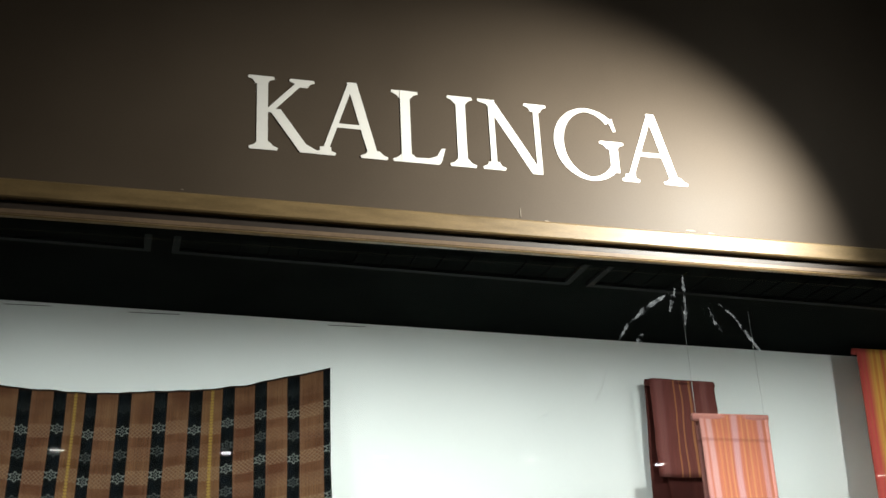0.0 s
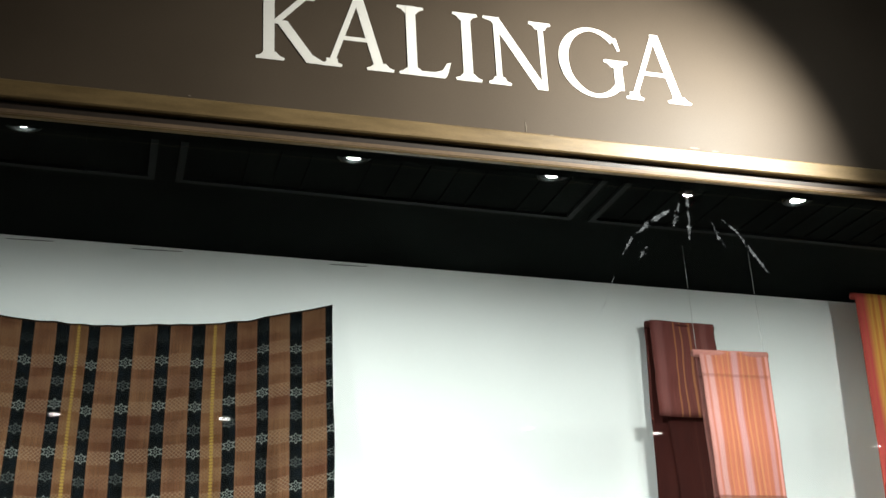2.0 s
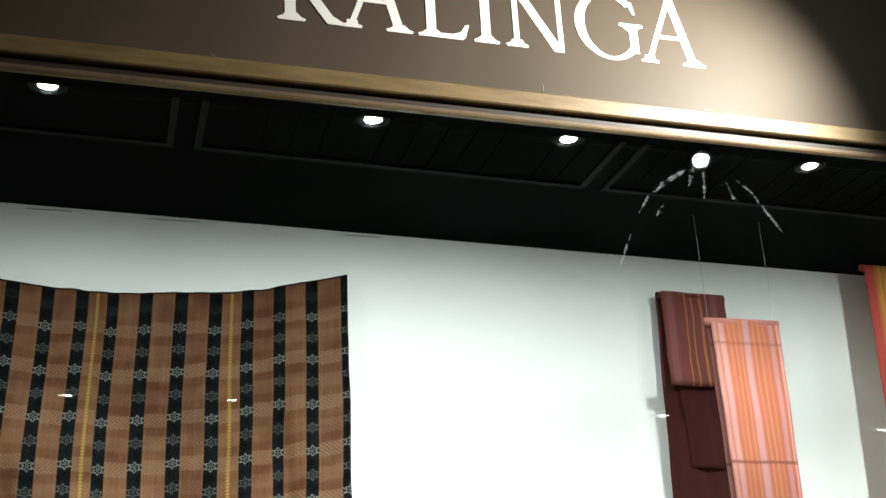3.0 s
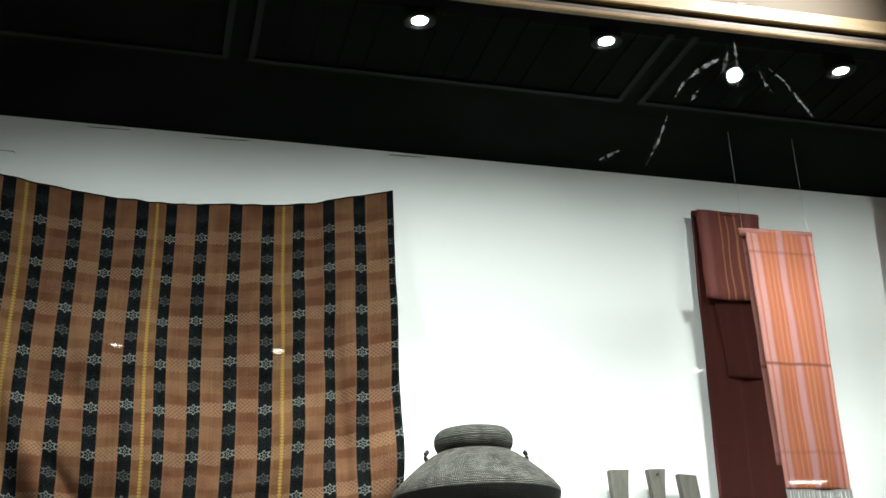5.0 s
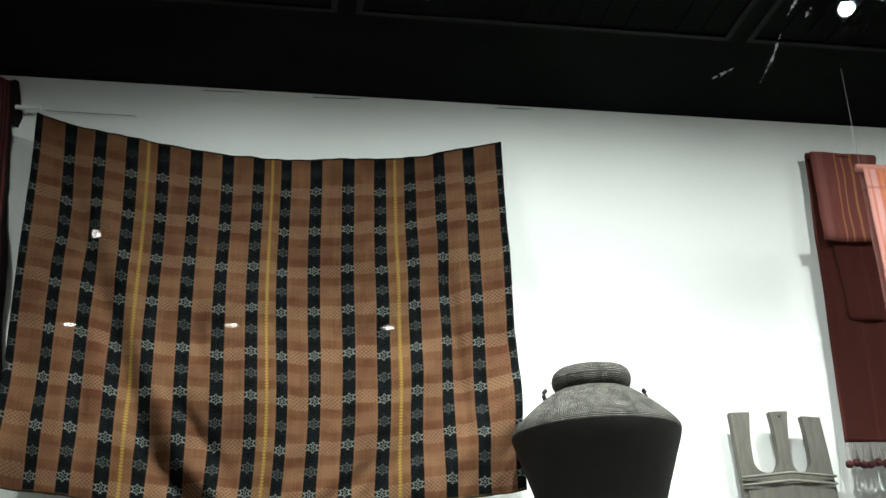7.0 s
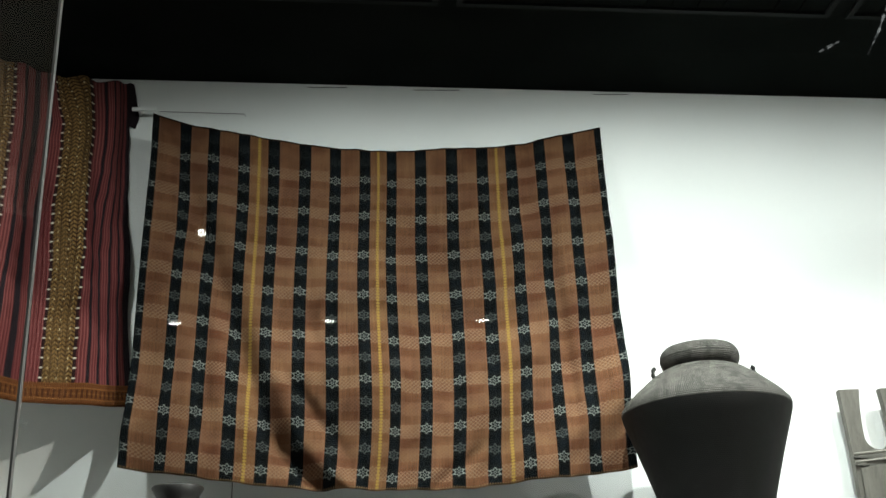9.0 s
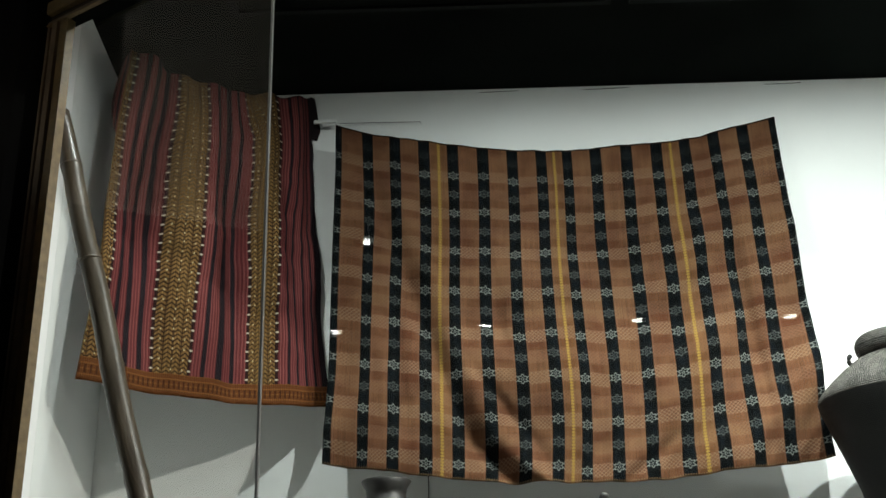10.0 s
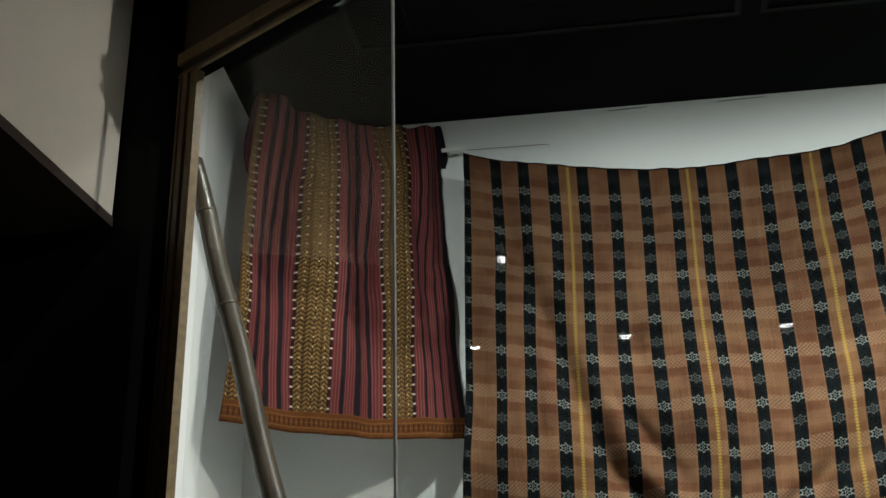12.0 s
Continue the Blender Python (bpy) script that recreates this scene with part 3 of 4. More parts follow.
pane("window_1", (3.6, 0.020), (JOINT[0] + 0.004, 0.020), "large clear glass pane of the display window")
pane("window_2", (JOINT[0] - 0.004, 0.022), (CORNER[0] + 0.010, CORNER[1] + 0.020), "clear angled glass pane at the window's end")
structure("joint", boxed((-0.7925, 0.014, 0.80), (-0.7885, 0.030, 2.56)), SEAL, "thin grey silicone joint between the glass panes")
structure("wall_base", sweep(bmesh.new(), FRONT, [(0.0, FLOOR_Z), (0.0, 0.80), (-0.05, 0.80), (-0.05, FLOOR_Z)][::-1]), FASCIA, "dark brown wall below the display window")

# ---- things in the case ----


def blanket():
    tl, tr, bl, br = (-0.795, 1.10, 2.627), (0.616, 1.175, 2.625), (-0.80, 1.035, 1.530), (0.590, 1.03, 1.497)

    def place(u, v):
        p = Vector(lerp(lerp(tl, tr, u), lerp(bl, br, u), v))
        sag = 4 * u * (1 - u)
        p.z -= sag * (0.108 * (1 - v) + 0.066 * v)
        p.x += 0.012 * math.sin(7 * v + 5 * u) * v * (1 - abs(2 * u - 1)) - 0.02 * v * v * (1 - u)
        # a long crease from the upper corner that swings aside at the foot, and hanging folds that deepen downwards
        c1 = 0.03 + 0.29 * v + 2.2 * max(0, v - 0.83) ** 2
        p.y += 0.044 * bump_at(u - c1, 0.026) * min(1, 4 * v) * (0.35 + 0.65 * v)
        p.y -= 0.026 * bump_at(u - c1 - 0.055, 0.03) * v
        p.y += 0.020 * bump_at(u - 0.11 - 0.05 * v, 0.018) * bump_at(v - 0.72, 0.22)
        c2 = 0.875 - 0.015 * math.sin(5 * v)
        p.y += 0.032 * bump_at(u - c2, 0.016) * bump_at(v - 0.55, 0.3)
        c3 = 0.60 + 0.9 * (1 - v)
        p.y += 0.022 * bump_at(u - c3, 0.022) * bump_at(v - 0.94, 0.07)
        p.y += 0.020 * bump_at(u - 0.735 + 0.5 * (v - 0.9), 0.02) * bump_at(v - 0.93, 0.08)
        c4 = 0.36 + 0.55 * (v - 0.8)
        p.y += 0.024 * bump_at(u - c4, 0.018) * bump_at(v - 0.80, 0.12)
        c5 = 0.30 + 0.10 * v
        p.y += 0.014 * bump_at(u - c5, 0.014) * bump_at(v - 0.5, 0.2)
        p.y += (0.004 + 0.015 * v) * math.sin(19 * u + 2.2 * v + 0.8 * math.sin(4 * v))
        p.y += 0.040 * (noise.noise(Vector((u * 7 + v * 2, v * 4, 3.1)))) * (0.4 + 0.6 * v) + 0.012 * noise.noise(Vector((u * 24 + v * 6, v * 11, 9.7))) * (0.5 + 0.5 * v)
        p.z += 0.004 * noise.noise(Vector((u * 26, v * 3, 1.0)))
        return p

    # the stripes are not all of one width: how far each one's edge lies off an even spacing
    slips = [0.0, 0.20, 0.07, 0.03, -0.05, -0.07, -0.08, -0.12, -0.28, -0.28, -0.23, -0.19, -0.21, -0.23, -0.19, 0.0]

    def weave(u, v):
        s = u * 15.0
        k = min(14, int(s))
        off = slips[k] + (slips[k + 1] - slips[k]) * (s - k)
        off -= 0.16 * max(0.0, 1 - v / 0.32) * max(0.0, 1 - s / 5.0) * min(1.0, s)
        return (s - off, v * 1.06)

    bm = sheet(180, 120, place, weave)
    ob = mesh_object("hanging_blanket", bm, BLANKET, True)
    return tagged(ob, "brown and black striped woven blanket hanging by its corners", "blanket")


def skirt():
    tl, tr, bl, br = (-1.355, 0.775, 2.755), (-0.877, 1.185, 2.795), (-1.392, 0.665, 1.690), (-0.815, 1.185, 1.728)

    def place(u, v):
        p = Vector(lerp(lerp(bl, br, u), lerp(tl, tr, u), v))
        p.z -= 4 * u * (1 - u) * (0.075 * v + 0.02 * (1 - v))
        n = Vector((0.55, -0.83, 0))
        calm = 1 - 0.6 * max(0.0, v - 0.75) / 0.25
        fold = 0.024 * calm * math.sin(17 * u + 1.5 * math.sin(2.5 * v)) * (1.1 - 0.4 * v) + 0.008 * math.sin(41 * u + 3 * v)
        fold += 0.030 * bump_at(u - 0.74 + 0.05 * v, 0.05) * v + 0.034 * calm * noise.noise(Vector((u * 6, v * 4, 5.5))) + 0.010 * calm * noise.noise(Vector((u * 9, v * 20, 2.5)))
        fold -= 0.050 * bump_at(u - 0.17, 0.05) * bump_at(v - 0.62, 0.42) + 0.03 * bump_at(u - 0.585, 0.03) * bump_at(v - 0.35, 0.3)
        fold -= 0.05 * bump_at(u, 0.06) * v + 0.03 * bump_at(u - 1, 0.05) * v
        p += n * fold * (0.3 + 0.7 * min(1.0, 2.2 * v))
        p += Vector((0.83, 0.55, 0)) * 0.004 * math.sin(7 * v + 9 * u)
        return p

    t = thing("hanging_skirt_cloth", bl, "hanging maroon striped cloth with gold brocade bands and orange hem", "cloth")

    def weave(u, v):
        """The bands lean to one side higher up, and the narrow one is pinched at its head."""
        off = -0.036 * v * max(0.0, 1 - u / 0.5) + 0.048 * bump_at(u - 0.86, 0.11) * min(1.0, max(0.0, (v - 0.3) / 0.4))
        off -= 0.055 * bump_at(u - 0.63, 0.10) * max(0.0, (v - 0.84) / 0.16)
        return (u - off + 0.006 * math.sin(11 * v + 3 * u) * v, v * 1.06)

    part("front", sheet(130, 110, place, weave), SKIRT, t, smooth=True)

    def left_turn(u, v):
        p = Vector(place(0.0, 1.0 - 0.30 * v * (1 - 0.3 * u)))
        return p + Vector((-0.055, 0.060, -0.02)) * u * (0.35 + 0.65 * math.sin(math.pi * (0.15 + 0.7 * v)))

    def right_turn(u, v):
        p = Vector(place(1.0, 1.0 - 0.14 * v))
        return p + Vector((0.026, 0.030, 0.0)) * u * (0.4 + 0.6 * v)

    part("left_turning", sheet(10, 24, left_turn, lambda u, v: (0.13 + 0.1 * u, 0.4 + 0.3 * v)), SKIRT, t, "dark turned-back side edge", True)
    part("right_turning", sheet(8, 20, right_turn, lambda u, v: (0.98, 0.4 + 0.3 * v)), SKIRT, t, "black turned-back side edge", True)
    return t


def panel_cloth(name, tl, tr, bl, br, material, label, wave=0.004, nu=24, nv=60, seed=0.0, vlen=1.0):
    def place(u, v):
        p = Vector(lerp(lerp(tl, tr, u), lerp(bl, br, u), v))
        p.y += wave * math.sin(9 * u + 3 * v + seed) * v + 0.006 * noise.noise(Vector((u * 3 + seed, v * 5, seed)))
        return p
    return place, lambda u, v: (u, v * vlen)


def hung_cloths():
    # long maroon cloth folded over a rod
    t = thing("folded_maroon_cloth", (1.75, 1.19, 1.64), "dark maroon cloth folded over a rod against the wall", "cloth")
    pl, uv = panel_cloth("back", (1.667, 1.20, 2.622), (1.908, 1.20, 2.616), (1.622, 1.19, 1.645), (1.862, 1.19, 1.640), MAROON, "", seed=1.0)
    part("long_fall", sheet(24, 60, pl, uv), MAROON, t, smooth=True)
    pl, uv = panel_cloth("flap", (1.674, 1.174, 2.626), (1.908, 1.174, 2.620), (1.664, 1.168, 2.302), (1.90, 1.168, 2.296), MAROON_FLAP, "", seed=2.0)
    part("front_flap", sheet(24, 40, pl, uv), MAROON_FLAP, t, "lighter striped front flap", True)
    pl, uv = panel_cloth("mid", (1.695, 1.190, 2.55), (1.905, 1.190, 2.55), (1.715, 1.186, 2.04), (1.88, 1.186, 2.035), MAROON, "", seed=4.0)
    part("middle_flap", sheet(20, 40, pl, uv), MAROON, t, smooth=True)
    part("rod", tube(bmesh.new(), [(1.663, 1.186, 2.614), (1.912, 1.186, 2.608)], 0.011, 10), MAROON, t, smooth=True)
    bm = bmesh.new()
    rng = random.Random(4)
    for k in range(46):
        x = 1.622 + 0.238 * k / 45
        dx = rng.uniform(-0.004, 0.004)
        tube(bm, [(x, 1.188, 1.645), (x + dx, 1.184, 1.615), (x + dx * 2, 1.182, 1.588)], [0.0022, 0.0026, 0.0016], 5)
    part("fringe", bm, FRINGE, t, "white cotton fringe")
    for k in range(11):
        bm = bmesh.new()
        bmesh.ops.create_icosphere(bm, subdivisions=2, radius=0.0125, matrix=Matrix.Translation((1.618 + 0.0238 * k, 1.175, 1.577 + 0.004 * math.sin(k * 1.9))))
        for v in bm.verts:
            v.co += Vector((0, 0, 0.004 * noise.noise(v.co * 180)))
        part("tassel", bm, POMPON, t, "dark red round tassel", True)

    # orange cloth hanging free from two threads
    t = thing("striped_orange_cloth", (1.77, 0.88, 1.62), "orange and pink striped cloth hanging from nylon threads", "cloth")
    pl, uv = panel_cloth("fall", (1.664, 0.876, 2.430), (1.897, 0.876, 2.428), (1.660, 0.868, 1.622), (1.872, 0.868, 1.620), ORANGE, "", 0.006, seed=3.0, vlen=0.81)
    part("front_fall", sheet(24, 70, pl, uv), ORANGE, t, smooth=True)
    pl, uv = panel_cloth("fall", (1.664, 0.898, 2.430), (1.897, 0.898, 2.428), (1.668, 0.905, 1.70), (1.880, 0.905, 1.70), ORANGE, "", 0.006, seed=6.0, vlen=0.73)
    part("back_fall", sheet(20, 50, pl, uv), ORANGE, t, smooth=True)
    part("rod", tube(bmesh.new(), [(1.648, 0.887, 2.424), (1.90, 0.887, 2.424)], 0.012, 12), ORANGE, t, smooth=True)
    bm = bmesh.new()
    for k in range(44):
        x = 1.661 + 0.211 * k / 43
        dx = rng.uniform(-0.004, 0.004)
        tube(bm, [(x, 0.868, 1.624), (x + dx, 0.868, 1.595), (x + dx * 2, 0.87, 1.565)], [0.002, 0.0022, 0.0014], 5)
    part("fringe", bm, FRINGE, t, "white cotton fringe")
    for x in (1.662, 1.893):
        part("thread", tube(bmesh.new(), [(x, 0.887, 2.43), (x + 0.002, 0.887, ceil_z(x) + 0.01)], 0.0006, 6), THREAD, t, "clear nylon thread")

    # red and yellow cloth at the far end
    t = thing("red_yellow_cloth", (2.8, 1.1, 1.5), "red and yellow striped cloth hanging against the wall", "cloth")
    pl, uv = panel_cloth("fall", (2.435, 1.10, 2.735), (3.1, 1.10, 2.72), (2.36, 1.08, 1.50), (3.1, 1.08, 1.50), RED_YELLOW, "", 0.008, seed=5.0)
    part("front_fall", sheet(40, 60, pl, uv), RED_YELLOW, t, smooth=True)
    part("rod", tube(bmesh.new(), [(2.430, 1.113, 2.728), (3.12, 1.113, 2.715)], 0.012, 12), RED_YELLOW, t, smooth=True)


def jar():
    c = (0.754, 0.905, 0.0)
    t = thing("woven_jar", (c[0], c[1], 1.19), "large grey-brown woven jar with a thick rolled rim", "jar")
    body = [(0.0, 1.19), (0.118, 1.19), (0.122, 1.20), (0.130, 1.28), (0.152, 1.385), (0.186, 1.49), (0.214, 1.572), (0.2235, 1.600), (0.2250, 1.611)]
    shoulder = [(0.2252, 1.611), (0.2262, 1.614), (0.2245, 1.624), (0.208, 1.645), (0.180, 1.671), (0.150, 1.697), (0.118, 1.720), (0.098, 1.730), (0.090, 1.734), (0.082, 1.72), (0.07, 1.68)]
    part("body", lathe(bmesh.new(), body, c, 96), JAR_DARK, t, "dark woven lower body", True)
    part("shoulder", lathe(bmesh.new(), shoulder, c, 96), JAR, t, smooth=True)
    rim = []
    for k in range(17):
        a = 2 * math.pi * k / 16
        rim.append((0.083 + 0.025 * math.cos(a), 1.760 + 0.032 * math.sin(a)))
    part("rim", lathe(bmesh.new(), rim, c, 72), JAR, t, "thick rolled rim", True)
    for ang in (188, -12):
        a = radians(ang)
        d = Vector((math.cos(a), math.sin(a), 0))
        base = Vector((c[0], c[1], 1.706)) + d * 0.132
        pts = [base + d * (0.010 * math.sin(q)) + Vector((0, 0, 0.014 * (1 - math.cos(q)) - 0.004)) for q in (0.1 + k * 0.36 for k in range(9))]
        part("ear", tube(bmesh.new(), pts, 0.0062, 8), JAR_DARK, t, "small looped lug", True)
    structure("plinth", boxed((0.60, 0.76, 0.80), (0.91, 1.05, 1.189), 0.004), PLINTH, "dark plinth under the jar")


def shield():
    t = thing("wooden_shield", (1.41, 1.19, 0.80), "weathered grey wooden shield with three prongs against the wall", "shield")
    bm = bmesh.new()
    # outline of the body with prongs, made from one row of widths
    x0 = 1.412

    def slab(pts, y0, y1, crown=0.0):
        a = [bm.verts.new((x, y0 - crown * max(0.0, 1 - abs(x - x0) / 0.14), z)) for x, z in pts]
        b = [bm.verts.new((x, y1, z)) for x, z in pts]
        n = len(pts)
        bm.faces.new(a)
        bm.faces.new(b[::-1])
        for i in range(n):
            bm.faces.new((a[i], b[i], b[(i + 1) % n], a[(i + 1) % n]))

    def cup(xa, xb, top_a, top_b, foot):
        """The U-shaped gap between two prongs, from the left prong's top down and up again."""
        r = 0.040
        left = [(xa - 0.010 * math.sin(math.pi * 0.62 * q), top_a + (foot + r - top_a) * q) for q in (k / 7 for k in range(8))]
        right = [(xb + 0.009 * math.sin(math.pi * 0.62 * q), top_b + (foot + r - top_b) * q) for q in (k / 7 for k in range(8))]
        a, b = left[-1][0], right[-1][0]
        curve = [((a + b) / 2 + (b - a) / 2 * math.cos(t), foot + r + r * math.sin(t)) for t in (math.pi * (1 + k / 12) for k in range(1, 12))]
        return left + curve + right[::-1]

    edge = [(1.262, 0.98), (1.266, 1.2), (1.268, 1.5), (1.264, 1.62), (1.258, 1.735)]
    edge += cup(1.320, 1.384, 1.736, 1.737, 1.553) + cup(1.441, 1.484, 1.738, 1.723, 1.550)
    edge += [(1.543, 1.718), (1.552, 1.62), (1.560, 1.5), (1.560, 1.2), (1.562, 0.98)]
    slab(edge[::-1], 1.168, 1.194)
    slab([(1.275, 1.0), (1.280, 1.50), (1.412, 1.512), (1.548, 1.50), (1.548, 1.0)], 1.160, 1.167, 0.016)
    slab([(1.29, 0.80), (1.345, 0.80), (1.35, 0.985), (1.28, 0.985)], 1.168, 1.192)
    slab([(1.475, 0.80), (1.53, 0.80), (1.545, 0.985), (1.475, 0.985)], 1.168, 1.192)
    part("board", bm, SHIELD, t)
    for z in (1.541, 1.518, 1.25, 1.22):
        bm = bmesh.new()
        pts = [(x0 + 0.147 * q, 1.158 - 0.016 * (1 - abs(q)), z + 0.010 * (1 - abs(q)) - 0.002) for q in (k / 6 - 1 for k in range(13))]
        tube(bm, pts, 0.0042, 8)
        part("lashing", bm, LASH, t, "pale rattan lashing", True)
    part("peg", tube(bmesh.new(), [(1.412, 1.160, 1.722), (1.412, 1.17, 1.722)], 0.003, 8), DARK_POT, t)


def pole():
    t = thing("bamboo_pole", (-1.07, 0.46, 0.80), "dark bamboo pole leaning against the side of the case", "pole")
    a, b = Vector((-1.424, 0.46, 2.34)), Vector((-0.985, 0.46, 0.80))
    pts, rad = [], []
    for k in range(61):
        f = k / 60
        p = a.lerp(b, f) + Vector((0.002 * math.sin(f * 22), 0.002 * math.sin(f * 9), 0))
        node = min(abs(f - q) for q in (0.10, 0.27, 0.445, 0.62, 0.80))
        pts.append(p)
        rad.append(0.0250 + 0.0040 * f + 0.0018 * bump_at(node, 0.008))
    part("stem", tube(bmesh.new(), pts, rad, 20), POLE, t, smooth=True)
    for q in (0.10, 0.27, 0.445, 0.62, 0.80):
        c = a.lerp(b, q) + Vector((0.002 * math.sin(q * 22), 0, 0))
        r = 0.0272 + 0.0040 * q
        d = (b - a).normalized()
        part("node_ring", tube(bmesh.new(), [c - d * 0.003, c, c + d * 0.003], [r - 0.0012, r, r - 0.0012], 20), POLE, t, smooth=True)


def small_pots():
    c = (-0.62, 0.80, 0.0)
    prof = [(0.0, 1.20), (0.055, 1.20), (0.085, 1.25), (0.09, 1.30), (0.07, 1.355), (0.050, 1.385), (0.052, 1.405), (0.064, 1.425), (0.060, 1.429), (0.046, 1.408), (0.042, 1.385), (0.05, 1.35)]
    ob = mesh_object("clay_pot", lathe(bmesh.new(), prof, c, 48), DARK_POT, True)
    tagged(ob, "small black clay pot with a flared rim", "pot")
    structure("plinth", boxed((-0.74, 0.68, 0.80), (-0.50, 0.92, 1.199), 0.004), PLINTH, "dark plinth under the clay pot")
    t = thing("lidded_pot", (-0.075, 0.80, 1.10), "dark lidded clay pot with a knob", "pot")
    prof = [(0.0, 1.10), (0.06, 1.10), (0.095, 1.16), (0.10, 1.22), (0.08, 1.28), (0.07, 1.30)]
    part("body", lathe(bmesh.new(), prof, (-0.075, 0.80, 0), 40), DARK_POT, t, smooth=True)
    prof = [(0.078, 1.298), (0.06, 1.325), (0.03, 1.342), (0.010, 1.350), (0.009, 1.360), (0.013, 1.368), (0.010, 1.376), (0.0, 1.380)]
    part("lid", lathe(bmesh.new(), prof, (-0.075, 0.80, 0), 40), DARK_POT, t, smooth=True)
    structure("plinth", boxed((-0.19, 0.69, 0.80), (0.04, 0.91, 1.099), 0.004), PLINTH, "dark plinth under the lidded pot")


def hanging_rod():
    t = thing("hanging_bracket", (-0.84, 1.22, 2.69), "thin white bracket and dark wire that hold the blanket's corner", "bracket")
    part("plate", boxed((-0.880, 1.190, 2.686), (-0.805, 1.200, 2.698), 0.002), WALL, t)
    part("stud", tube(bmesh.new(), [(-0.86, 1.20, 2.693), (-0.86, 1.239, 2.693)], 0.005, 10), METAL, t)
    part("wire", tube(bmesh.new(), [(-0.80, 1.225, 2.700), (-0.66, 1.228, 2.698), (-0.530, 1.230, 2.695), (-0.528, 1.230, 2.686)], 0.0010, 6), DARK_POT, t, "thin dark wire")


def case_ceiling_fittings():
    # the first can houses the added fill lamp near the skirt cloth
    for lx, ly, power in CASE_LAMPS:
        z = LAMP_Z
        t = thing("downlight", (lx, ly, z), "small black can downlight under the ceiling, lit", "ceiling light", "downlights in the case")
        part("can", tube(bmesh.new(), [(lx, ly, ceil_z(lx) - 0.001), (lx, ly, z + 0.002)], 0.040, 28), BLACK, t)
        ring = [(0.021, 0.0), (0.040, 0.0), (0.041, -0.004), (0.035, -0.007), (0.021, -0.003), (0.021, 0.0)]
        part("ring", lathe(bmesh.new(), ring, (lx, ly, z), 32), GRILLE, t, smooth=True)
        part("lamp_glass", tube(bmesh.new(), [(lx, ly, z + 0.001), (lx, ly, z - 0.003)], 0.0205, 28), DIFFUSER, t, "bright white lamp glass")
    # vent panels with slats in the dark ceiling
    for k in range(4):
        x0 = -1.085 + 1.174 * k + 0.028
        x1 = x0 + 1.12
        t = thing("vent_panel", (x0, 0.74, ceil_z(x0)), "dark grey slatted vent panel in the black ceiling", "vent", "vent panels")

        def bar(name, a, b, y0, y1, h, material=GRILLE):
            bm = bmesh.new()
            q = [(a, y0), (b, y0), (b, y1), (a, y1)]
            lo = [bm.verts.new((x, y, ceil_z(x) - h)) for x, y in q]
            hi = [bm.verts.new((x, y, ceil_z(x) - 0.001)) for x, y in q]
            bm.faces.new(lo[::-1])
            bm.faces.new(hi)
            for i in range(4):
                bm.faces.new((lo[i], lo[(i + 1) % 4], hi[(i + 1) % 4], hi[i]))
            part(name, bm, material, t)

        bar("frame_bar", x0, x1, 0.746, 0.764, 0.010)
        bar("frame_bar", x0, x1, 0.075, 0.090, 0.010)
        bar("frame_bar", x0, x0 + 0.018, 0.091, 0.745, 0.010)
        bar("frame_bar", x1 - 0.018, x1, 0.091, 0.745, 0.010)
        for i in range(13):
            x = x0 + 0.018 + (i + 1) * (1.12 - 0.036) / 14
            if min(abs(x - lamp[0]) for lamp in CASE_LAMPS) > 0.05:
                bar("slat", x - 0.003, x + 0.003, 0.091, 0.745, 0.005, BLACK)


blanket()
skirt()
hung_cloths()
jar()
shield()
pole()
small_pots()
hanging_rod()
case_ceiling_fittings()

# ---- sign and the street side ----


